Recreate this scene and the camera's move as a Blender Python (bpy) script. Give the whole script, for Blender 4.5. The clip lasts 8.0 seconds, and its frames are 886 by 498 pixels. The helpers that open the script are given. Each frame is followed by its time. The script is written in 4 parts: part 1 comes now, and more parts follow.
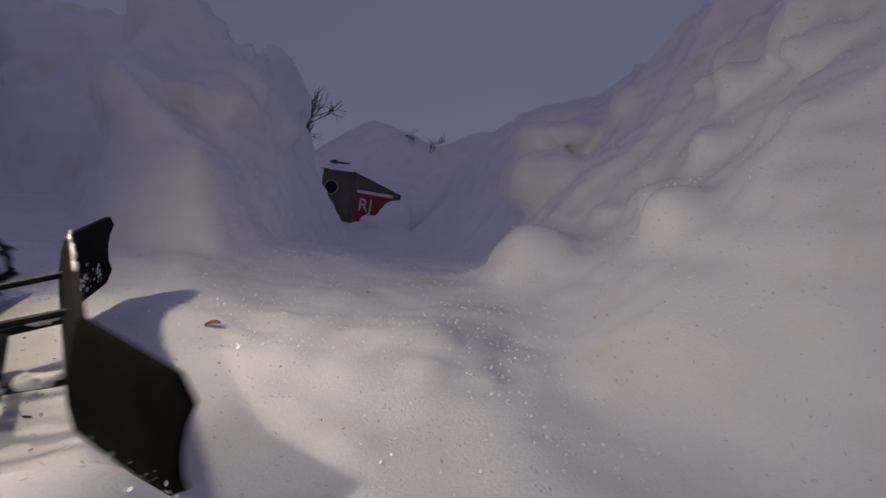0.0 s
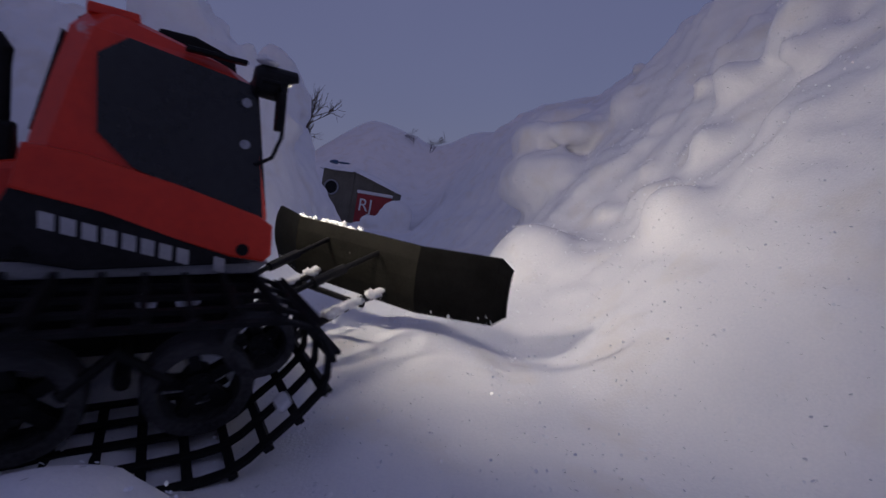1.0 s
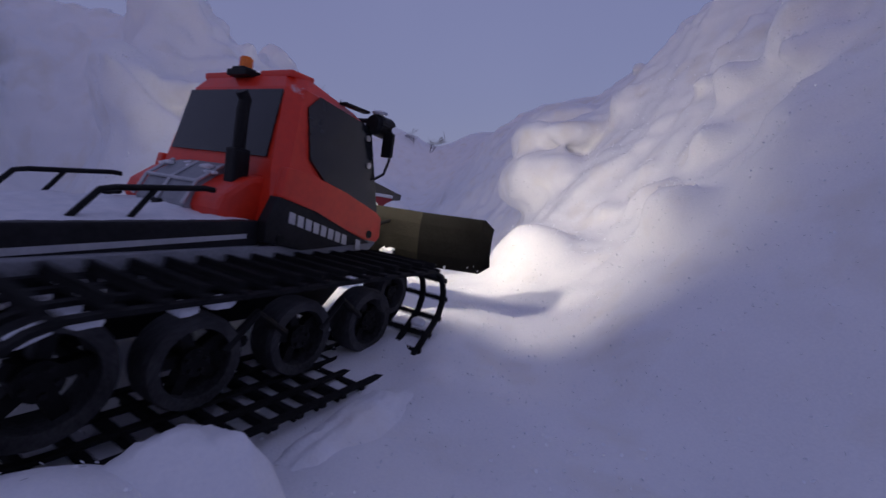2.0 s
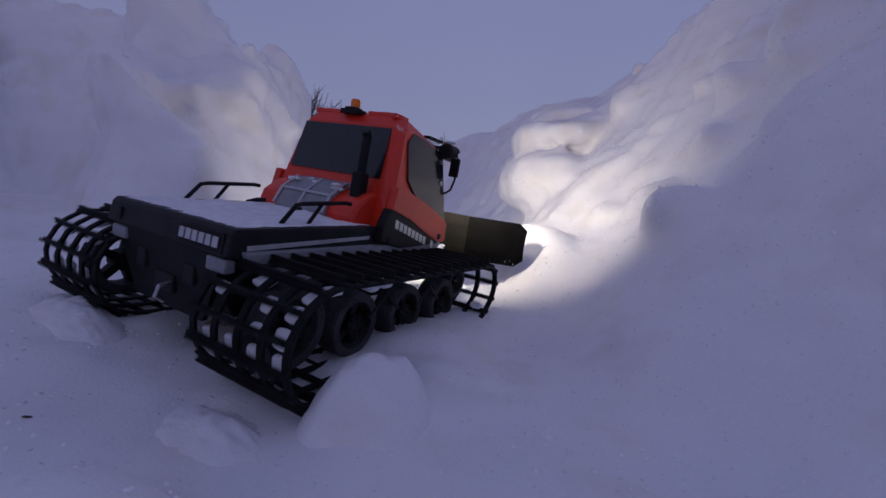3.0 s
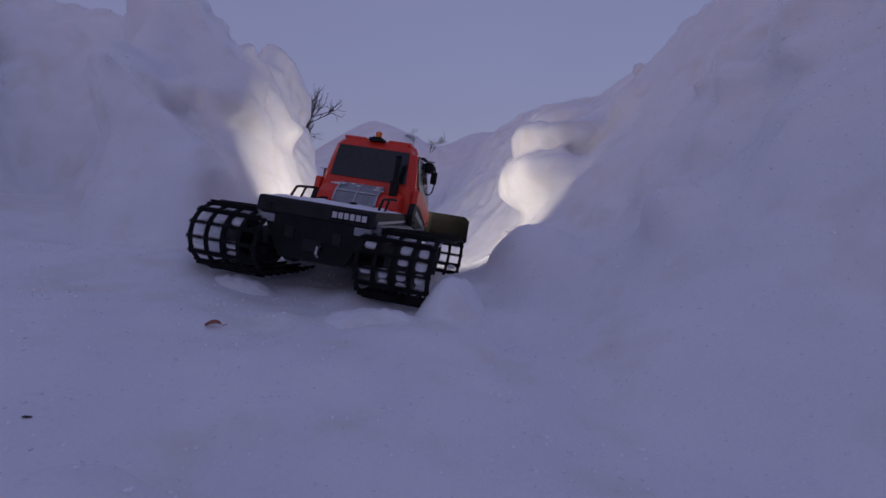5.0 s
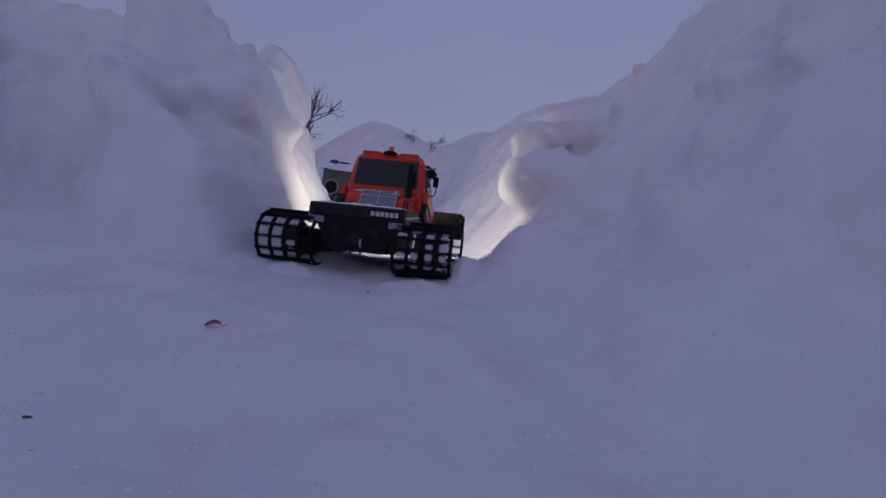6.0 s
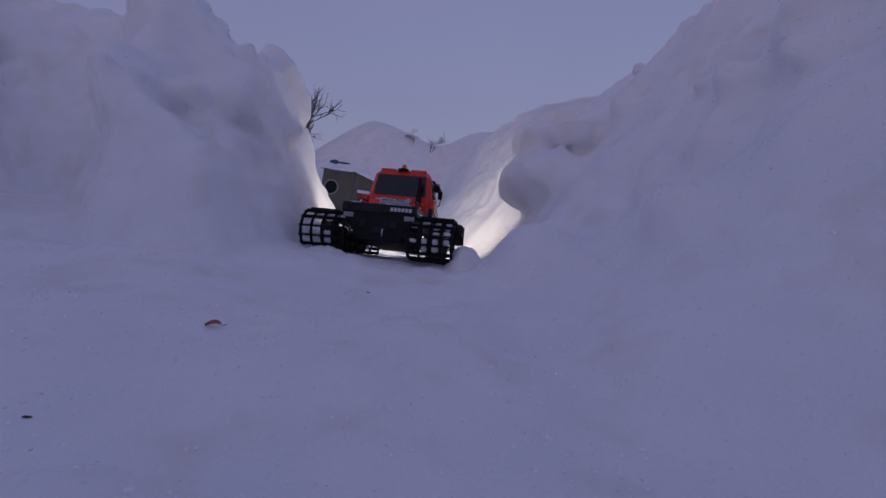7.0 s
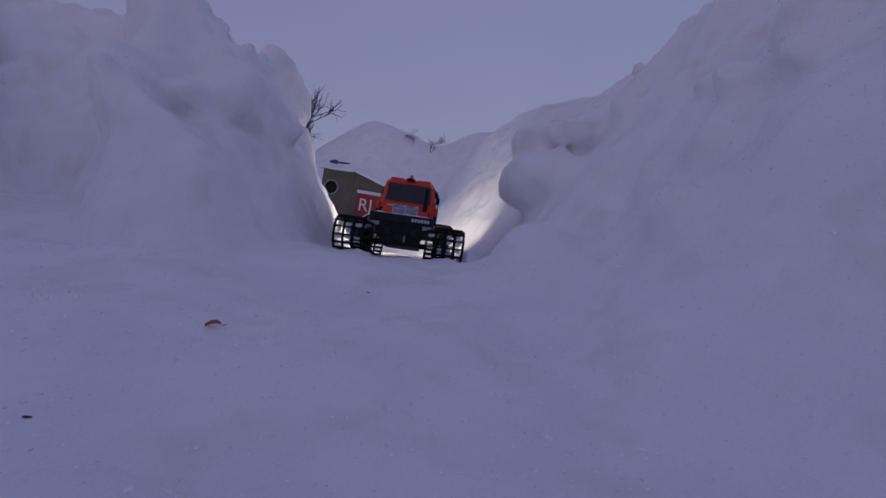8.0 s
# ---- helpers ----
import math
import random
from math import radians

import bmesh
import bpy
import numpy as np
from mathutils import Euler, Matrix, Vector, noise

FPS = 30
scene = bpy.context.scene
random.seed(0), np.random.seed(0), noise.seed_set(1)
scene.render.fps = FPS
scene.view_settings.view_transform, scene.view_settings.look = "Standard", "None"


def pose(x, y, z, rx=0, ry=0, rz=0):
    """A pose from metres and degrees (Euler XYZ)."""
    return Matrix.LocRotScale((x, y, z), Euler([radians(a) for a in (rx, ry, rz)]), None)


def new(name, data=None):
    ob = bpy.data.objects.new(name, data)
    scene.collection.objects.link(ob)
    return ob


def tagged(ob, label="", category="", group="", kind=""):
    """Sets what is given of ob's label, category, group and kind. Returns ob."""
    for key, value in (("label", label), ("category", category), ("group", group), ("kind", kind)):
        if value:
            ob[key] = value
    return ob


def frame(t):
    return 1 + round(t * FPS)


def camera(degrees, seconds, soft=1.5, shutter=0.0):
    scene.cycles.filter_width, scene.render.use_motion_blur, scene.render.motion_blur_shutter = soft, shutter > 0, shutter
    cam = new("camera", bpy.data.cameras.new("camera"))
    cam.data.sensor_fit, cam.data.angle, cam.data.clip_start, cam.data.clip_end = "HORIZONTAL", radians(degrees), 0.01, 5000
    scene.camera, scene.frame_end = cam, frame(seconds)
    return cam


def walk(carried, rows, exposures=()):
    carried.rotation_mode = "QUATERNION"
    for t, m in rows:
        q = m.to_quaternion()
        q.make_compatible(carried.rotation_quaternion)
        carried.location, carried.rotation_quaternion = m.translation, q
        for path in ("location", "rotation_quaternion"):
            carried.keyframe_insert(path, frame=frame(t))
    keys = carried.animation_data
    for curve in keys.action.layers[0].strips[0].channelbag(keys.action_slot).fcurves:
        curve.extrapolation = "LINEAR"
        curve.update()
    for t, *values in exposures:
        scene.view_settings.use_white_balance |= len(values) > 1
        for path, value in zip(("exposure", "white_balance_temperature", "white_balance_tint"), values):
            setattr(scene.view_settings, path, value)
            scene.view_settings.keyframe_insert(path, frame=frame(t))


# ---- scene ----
cam = camera(91.2, 8.0, shutter=0.4)
VIEW = pose(0, 0, 0.10, 88, 0, 0) @ pose(0, 0, 0, 0, 0, 5)
walk(cam, [(0.0, VIEW), (8.0, VIEW)],
     exposures=[(0.0, -0.92, 6950, 10), (0.3, -0.88, 6400, 10), (0.5, -0.78, 6100, 10), (0.8, -0.76, 6100, 10), (1.0, -0.73, 6100, 10), (1.2, -0.50, 6100, 10),
                (1.6, -0.15, 6150, 10), (2.3, -0.03, 6200, 10), (3.0, -0.02, 6250, 10), (4.5, 0.0, 6350, 10), (8.0, 0.0, 6400, 10)])

# ---------------------------------------------------------------- light: a dull winter dusk under an even cloud
world = bpy.data.worlds.new("dusk")
scene.world = world
world.use_nodes = True
wn, wl = world.node_tree.nodes, world.node_tree.links
wn.clear()
sky = wn.new("ShaderNodeTexSky")
sky.sky_type = "NISHITA"
sky.sun_disc = False
sky.sun_elevation = radians(2.0)
sky.sun_rotation = radians(200)
clear_air = wn.new("ShaderNodeBackground")
clear_air.inputs["Strength"].default_value = 0.05
wl.new(sky.outputs["Color"], clear_air.inputs["Color"])
cloud_tex = wn.new("ShaderNodeTexNoise")
cloud_tex.inputs["Scale"].default_value = 1.6
cloud_tex.inputs["Detail"].default_value = 3
cloud_ramp = wn.new("ShaderNodeValToRGB")
cloud_ramp.color_ramp.elements[0].position = 0.3
cloud_ramp.color_ramp.elements[0].color = (0.153, 0.153, 0.306, 1)
cloud_ramp.color_ramp.elements[1].position = 0.75
cloud_ramp.color_ramp.elements[1].color = (0.170, 0.170, 0.326, 1)
wl.new(cloud_tex.outputs["Fac"], cloud_ramp.inputs["Fac"])
cloud = wn.new("ShaderNodeBackground")
wl.new(cloud_ramp.outputs["Color"], cloud.inputs["Color"])
both = wn.new("ShaderNodeAddShader")
world_out = wn.new("ShaderNodeOutputWorld")
wl.new(clear_air.outputs[0], both.inputs[0])
wl.new(cloud.outputs[0], both.inputs[1])
wl.new(both.outputs[0], world_out.inputs["Surface"])


# ---------------------------------------------------------------- materials
def material(name, dark, light, rough, metal=0.0, scale=40.0, bump=0.1, fine=8.0, dirt=None, dirt_at=0.62, dirt_soft=0.05, gloss=0.5):
    """Colour between dark and light by noise at two scales, with fine relief; dirt: a second colour in patches."""
    m = bpy.data.materials.new(name)
    m.use_nodes = True
    n, l = m.node_tree.nodes, m.node_tree.links
    b = n["Principled BSDF"]
    where = n.new("ShaderNodeTexCoord")
    big, small = n.new("ShaderNodeTexNoise"), n.new("ShaderNodeTexNoise")
    for tex, s in ((big, scale), (small, scale * fine)):
        tex.inputs["Scale"].default_value = s
        tex.inputs["Detail"].default_value = 4
        l.new(where.outputs["Object"], tex.inputs["Vector"])
    blend = n.new("ShaderNodeMath")
    blend.operation = "MULTIPLY_ADD"
    blend.inputs[1].default_value = 0.6
    l.new(big.outputs["Fac"], blend.inputs[0])
    part_small = n.new("ShaderNodeMath")
    part_small.operation = "MULTIPLY"
    part_small.inputs[1].default_value = 0.4
    l.new(small.outputs["Fac"], part_small.inputs[0])
    l.new(part_small.outputs[0], blend.inputs[2])
    ramp = n.new("ShaderNodeValToRGB")
    ramp.color_ramp.elements[0].position, ramp.color_ramp.elements[1].position = 0.35, 0.65
    ramp.color_ramp.elements[0].color, ramp.color_ramp.elements[1].color = (*dark, 1), (*light, 1)
    l.new(blend.outputs[0], ramp.inputs["Fac"])
    colour = ramp.outputs["Color"]
    if dirt:
        patch = n.new("ShaderNodeTexNoise")
        patch.inputs["Scale"].default_value = scale * 1.7
        patch.inputs["Detail"].default_value = 6
        l.new(where.outputs["Object"], patch.inputs["Vector"])
        edge = n.new("ShaderNodeValToRGB")
        edge.color_ramp.elements[0].position, edge.color_ramp.elements[1].position = dirt_at, dirt_at + dirt_soft
        l.new(patch.outputs["Fac"], edge.inputs["Fac"])
        mix = n.new("ShaderNodeMixRGB")
        mix.inputs["Color2"].default_value = (*dirt, 1)
        l.new(edge.outputs["Color"], mix.inputs["Fac"])
        l.new(colour, mix.inputs["Color1"])
        colour = mix.outputs["Color"]
    l.new(colour, b.inputs["Base Color"])
    rr = n.new("ShaderNodeMapRange")
    rr.inputs["To Min"].default_value, rr.inputs["To Max"].default_value = max(rough - 0.1, 0.03), min(rough + 0.1, 1)
    l.new(small.outputs["Fac"], rr.inputs["Value"])
    l.new(rr.outputs[0], b.inputs["Roughness"])
    b.inputs["Metallic"].default_value = metal
    b.inputs["Specular IOR Level"].default_value = gloss
    relief = n.new("ShaderNodeBump")
    relief.inputs["Strength"].default_value = bump
    relief.inputs["Distance"].default_value = 0.002
    l.new(small.outputs["Fac"], relief.inputs["Height"])
    l.new(relief.outputs[0], b.inputs["Normal"])
    return m


def glow(name, colour, strength):
    m = bpy.data.materials.new(name)
    m.use_nodes = True
    b = m.node_tree.nodes["Principled BSDF"]
    b.inputs["Base Color"].default_value = (0.8, 0.8, 0.8, 1)
    b.inputs["Emission Color"].default_value = (*colour, 1)
    b.inputs["Emission Strength"].default_value = strength
    return m


SNOW = material("snow", (0.80, 0.81, 0.84), (0.90, 0.90, 0.91), 0.75, scale=9, bump=0.24, fine=60, dirt=(0.77, 0.74, 0.69), dirt_at=0.52, dirt_soft=0.28)
SNOW_CAKE = material("caked_snow", (0.74, 0.76, 0.80), (0.90, 0.90, 0.92), 0.8, scale=120, bump=0.6)
RED = material("red_shell", (0.62, 0.028, 0.010), (0.75, 0.042, 0.014), 0.38, scale=25, bump=0.03, dirt=(0.62, 0.45, 0.45), dirt_at=0.70)
BLACK = material("black_plastic", (0.006, 0.006, 0.0065), (0.014, 0.014, 0.015), 0.5, scale=60, bump=0.15, gloss=0.15)
DARK_GREY = material("dark_grey_plastic", (0.012, 0.012, 0.013), (0.024, 0.024, 0.026), 0.5, scale=50, bump=0.12, dirt=(0.20, 0.20, 0.22), dirt_at=0.74, gloss=0.15)
TYRE = material("worn_tyre", (0.022, 0.022, 0.024), (0.070, 0.070, 0.074), 0.75, scale=60, bump=0.3, gloss=0.2)
GREY = material("grey_plastic", (0.20, 0.21, 0.23), (0.30, 0.31, 0.33), 0.5, scale=70, bump=0.1)
RUBBER = material("track_rubber", (0.006, 0.006, 0.0065), (0.015, 0.015, 0.016), 0.7, scale=90, bump=0.3, gloss=0.15)
GLASS = material("tinted_window", (0.010, 0.011, 0.013), (0.018, 0.020, 0.022), 0.15, scale=30, bump=0.02)
SILVER = material("silver_print", (0.42, 0.43, 0.45), (0.55, 0.55, 0.57), 0.4, metal=0.3, scale=80, bump=0.05)
WHITE = material("white_print", (0.60, 0.60, 0.62), (0.75, 0.75, 0.76), 0.5, scale=90, bump=0.05)
STEEL = material("blade_paint", (0.007, 0.0066, 0.0056), (0.015, 0.0142, 0.0118), 0.75, scale=45, bump=0.2, dirt=(0.25, 0.25, 0.25), dirt_at=0.74, gloss=0.1)
WING = material("blade_wing", (0.004, 0.004, 0.004), (0.009, 0.009, 0.009), 0.85, scale=45, bump=0.2, gloss=0.05)
METAL = material("bare_metal", (0.35, 0.35, 0.36), (0.50, 0.50, 0.50), 0.3, metal=0.9, scale=90, bump=0.1)
ORANGE = material("orange_lens", (0.80, 0.16, 0.01), (0.90, 0.22, 0.02), 0.25, scale=60, bump=0.05)
LAMP = glow("lamp_lens", (1.0, 0.85, 0.68), 1320.0)
FROST = material("ice", (0.85, 0.88, 0.92), (0.95, 0.96, 0.98), 0.14, gloss=1.0, scale=200, bump=0.0)
BROWN = material("brown_board", (0.085, 0.078, 0.060), (0.140, 0.128, 0.100), 0.7, scale=14, bump=0.2)
SIGN_RED = material("red_sign", (0.22, 0.012, 0.018), (0.30, 0.018, 0.025), 0.5, scale=14, bump=0.05)
BARK = material("bark", (0.050, 0.036, 0.030), (0.10, 0.075, 0.065), 0.8, scale=30, bump=0.4)
LEAF = material("dry_leaf", (0.26, 0.10, 0.06), (0.42, 0.20, 0.13), 0.7, scale=120, bump=0.3)
BLUE = material("blue_plastic", (0.02, 0.06, 0.14), (0.03, 0.09, 0.19), 0.4, scale=30, bump=0.05)


# ---------------------------------------------------------------- mesh helpers
def part(name, bm, mat, parent=None, label="", smooth=False):
    me = bpy.data.meshes.new(name)
    if smooth:
        for fc in bm.faces:
            fc.smooth = True
    bmesh.ops.recalc_face_normals(bm, faces=bm.faces)
    bm.to_mesh(me)
    bm.free()
    me.materials.append(mat)
    ob = new(name, me)
    ob.parent = parent
    if label:
        ob["label"] = label
    return ob


def thing(name, m, label, category, group=""):
    ob = new(name)
    ob.matrix_basis = m
    return tagged(ob, label, category, group)


def box(bm, x0, x1, y0, y1, z0, z1, bevel=0.0, m=None):
    r = bmesh.ops.create_cube(bm, size=1.0)
    vs = r["verts"]
    for v in vs:
        v.co = Vector(((x0 + x1) / 2 + v.co.x * (x1 - x0), (y0 + y1) / 2 + v.co.y * (y1 - y0), (z0 + z1) / 2 + v.co.z * (z1 - z0)))
    if bevel:
        es = list({e for v in vs for e in v.link_edges})
        r = bmesh.ops.bevel(bm, geom=es, offset=bevel, segments=2, affect="EDGES", profile=0.6)
        vs = list({v for fc in r["faces"] for v in fc.verts} | {v for v in vs if v.is_valid})
    if m is not None:
        for v in vs:
            v.co = m @ v.co
    return vs


def prism(bm, profile, x0, x1, bevel=0.0):
    """A solid between the planes x0 and x1 with a (y, z) outline."""
    a = [bm.verts.new((x0, y, z)) for y, z in profile]
    b = [bm.verts.new((x1, y, z)) for y, z in profile]
    fs = [bm.faces.new(a), bm.faces.new(b[::-1])]
    for i in range(len(a)):
        j = (i + 1) % len(a)
        fs.append(bm.faces.new((a[i], b[i], b[j], a[j])))
    if bevel:
        bmesh.ops.bevel(bm, geom=list({e for fc in fs for e in fc.edges}), offset=bevel, segments=2, affect="EDGES", profile=0.6)


def tube(bm, points, radius, sides=8, tip=None):
    """A round bar along the points; tip: its radius at the end."""
    points = [Vector(p) for p in points]
    rings = []
    for i, p in enumerate(points):
        d = (points[min(i + 1, len(points) - 1)] - points[max(i - 1, 0)]).normalized()
        u = d.orthogonal().normalized() if i == 0 else (u - d * u.dot(d)).normalized()
        w = d.cross(u)
        r = radius if tip is None else radius + (tip - radius) * i / (len(points) - 1)
        rings.append([bm.verts.new(p + r * (math.cos(a) * u + math.sin(a) * w)) for a in [2 * math.pi * k / sides for k in range(sides)]])
    for a, b in zip(rings, rings[1:]):
        for k in range(sides):
            bm.faces.new((a[k], a[(k + 1) % sides], b[(k + 1) % sides], b[k]))
    bm.faces.new(rings[0][::-1])
    bm.faces.new(rings[-1])


def panel(bm, corners, thick):
    """A thin plate on the corners, thickened against its normal."""
    vs = [Vector(c) for c in corners]
    n = (vs[1] - vs[0]).cross(vs[2] - vs[0]).normalized()
    a = [bm.verts.new(v) for v in vs]
    b = [bm.verts.new(v - n * thick) for v in vs]
    bm.faces.new(a)
    bm.faces.new(b[::-1])
    for i in range(len(a)):
        j = (i + 1) % len(a)
        bm.faces.new((a[i], a[j], b[j], b[i]))


def lump(bm, centre, size, seed, rough=0.25, sub=2):
    """An uneven clod."""
    r = bmesh.ops.create_icosphere(bm, subdivisions=sub, radius=1.0)
    for v in r["verts"]:
        k = 1 + rough * noise.noise(v.co * 1.7 + Vector((seed * 3.1, seed, 0)))
        v.co = Vector((centre[0] + v.co.x * size[0] * k, centre[1] + v.co.y * size[1] * k, centre[2] + v.co.z * size[2] * k))


# ---------------------------------------------------------------- the snow: one body of ground, floor and banks
def lattice_noise(p, scale, seed):
    """Smooth noise, -1 to 1, at the points p (n x 3)."""
    q = p / scale
    i = np.floor(q).astype(np.int64)
    f = q - i
    f = f * f * (3 - 2 * f)
    out = np.zeros(len(p))
    for dx in (0, 1):
        for dy in (0, 1):
            for dz in (0, 1):
                h = (i[:, 0] + dx) * 374761393 + (i[:, 1] + dy) * 668265263 + (i[:, 2] + dz) * 2147483647 + seed * 1274126177
                h = ((h ^ (h >> 13)) * 1274126177) & 0x7FFFFFFF
                h = (h ^ (h >> 16)) & 0xFFFF
                w = (f[:, 0] if dx else 1 - f[:, 0]) * (f[:, 1] if dy else 1 - f[:, 1]) * (f[:, 2] if dz else 1 - f[:, 2])
                out += w * (h / 32767.5 - 1)
    return out


def ease(a, b, x):
    k = np.clip((x - a) / (b - a), 0, 1)
    return k * k * (3 - 2 * k)


def soft_min(a, b, k):
    h = np.clip(0.5 + 0.5 * (b - a) / k, 0, 1)
    return b * (1 - h) + a * h - k * h * (1 - h)


def rise(d, k):
    """Zero outside a bank's foot, then as far as d goes into it, with a rounded foot of width k."""
    return np.where(d > k, d, np.clip(d + k, 0, 2 * k) ** 2 / (4 * k))


def ground_height(x, y):
    """The narrow cutting: its floor, the left bank with the alcove before it, the slope on the right, the mound behind."""
    z = -0.034 + 0.010 * ease(0.10, 0.22, y) + 0.049 * ease(0.22, 0.95, y) + 0.05 * ease(1.4, 2.6, y)
    z = z + 0.045 * ease(-0.45, -0.80, x)
    # the floor leans to the right, dips near the eye and falls away past its crest
    z = z - 0.020 * ease(-0.37, -0.11, x) - 0.008 * ease(0.58, 0.42, y) * ease(-0.48, -0.32, x)
    z = z - (0.036 + 0.006 * ease(-0.2, 0.05, x)) * ease(0.80, 1.20, y) * ease(2.3, 1.6, y)
    left = soft_min(-0.300 - x, (y - 0.59 - 0.30 * ease(-0.46, -0.80, x)) * 1.5, 0.05)
    left = soft_min(np.maximum(left, rise(-0.90 - x, 0.1)), 1.50 - y, 0.10)
    top = 0.26 + 0.34 * ease(0.72, 0.96, y + 0.25 * ease(-0.48, -0.75, x)) - 0.14 * ease(0.95, 1.25, y)
    z = z + top * np.tanh(rise(left, 0.05) * (3.0 + 1.0 * ease(0.8, 1.2, y)) / top)
    into = rise(x - 0.066 - 0.042 * ease(0.80, 0.62, y) - 0.12 * ease(0.36, 0.05, y) + 0.30 * ease(1.05, 2.1, y), 0.045)
    z = z + 0.72 * np.tanh((0.50 * into + 2.8 * into * into) / 0.72)
    z = z + 0.35 * np.tanh(rise(-0.40 - y, 0.2) * 1.5)
    return z + 1.03 * np.exp(-((x + 0.64) / 0.94) ** 2 - ((y - 4.3) / 0.9) ** 2)


#        centre            half sizes         turn about z, tilt about y
LUMPS_LEFT = (
    (-0.602, 1.132, 0.434, 0.07, 0.12, 0.1, 0, 20, 0.04),
    (-0.618, 0.934, 0.472, 0.05, 0.1, 0.09, 0, 20, 0.03),
    (-0.546, 1.333, 0.460, 0.085, 0.15, 0.135, 0, 0, 0.04),
    (-0.476, 1.307, 0.270, 0.055, 0.15, 0.12, 0, 14, 0.04),
    (-0.450, 0.983, 0.169, 0.06, 0.16, 0.1, 0, 20, 0.06),
    (-0.449, 0.713, 0.181, 0.03, 0.06, 0.17, 0, -35, 0.05),
    (-0.559, 0.747, 0.278, 0.05, 0.06, 0.1, 0, -15, 0.05),
    (0.016, 0.447, -0.006, 0.045, 0.07, 0.017, -30, 0, 0.03),
    (-0.125, 0.130, -0.024, 0.050, 0.040, 0.038, 0, 0, 0.03),
)
LUMPS_RIGHT = (
    (0.260, 1.079, 0.352, 0.115, 0.14, 0.06, 0, 0, 0.03),
    (0.232, 1.056, 0.247, 0.105, 0.14, 0.072, 0, 0, 0.03),
    (0.142, 0.662, 0.064, 0.048, 0.07, 0.064, 0, 0, 0.1),
    (-0.442, 2.503, 0.134, 0.05, 0.05, 0.035, 0, 0, 0.02),
    (-0.300, 2.505, 0.150, 0.100, 0.05, 0.115, 0, 0, 0.03),
    (-0.511, 2.501, 0.096, 0.04, 0.05, 0.03, 0, 0, 0.02),
    (0.398, 1.167, 0.293, 0.16, 0.17, 0.14, 0, -10, 0.06),
    (0.335, 1.314, 0.468, 0.125, 0.1, 0.055, 0, -18, 0.05),
    (0.470, 1.167, 0.577, 0.028, 0.03, 0.028, 0, 0, 0.02),
)
LUMPS_RIGHT_WALL = (
    (0.403, 0.729, 0.334, 0.035, 0.08, 0.11, 0, 40, 0.019),
    (0.446, 0.692, 0.41, 0.045, 0.09, 0.09, 0, 40, 0.019),
    (0.382, 0.666, 0.246, 0.022, 0.07, 0.1, 0, 42, 0.015),
    (0.416, 0.531, 0.399, 0.05, 0.06, 0.07, 0, 30, 0.015),
    (0.371, 0.426, 0.249, 0.03, 0.06, 0.1, 0, 35, 0.022),
    (0.36, 0.483, 0.172, 0.05, 0.06, 0.06, 0, 30, 0.03),
    (0.268, 0.3, 0.078, 0.014, 0.03, 0.05, 0, 25, 0.015),
    (0.285, 0.601, 0.116, 0.05, 0.06, 0.04, 0, 30, 0.03),
)


def chunks(seed, count, x0, x1, y0, y1, small, large):
    """Broken chunks that stick out of a bank."""
    rng = random.Random(seed)
    out = []
    for _ in range(count):
        x, y = rng.uniform(x0, x1), rng.uniform(y0, y1)
        r = small + (large - small) * rng.random() ** 2
        z = float(ground_height(np.array(x), np.array(y)))
        out.append((x, y, z, r * rng.uniform(0.8, 1.6), r * rng.uniform(0.8, 1.6), r, rng.uniform(0, 90), rng.uniform(-40, 40), 0.9 * r))
    return tuple(out)


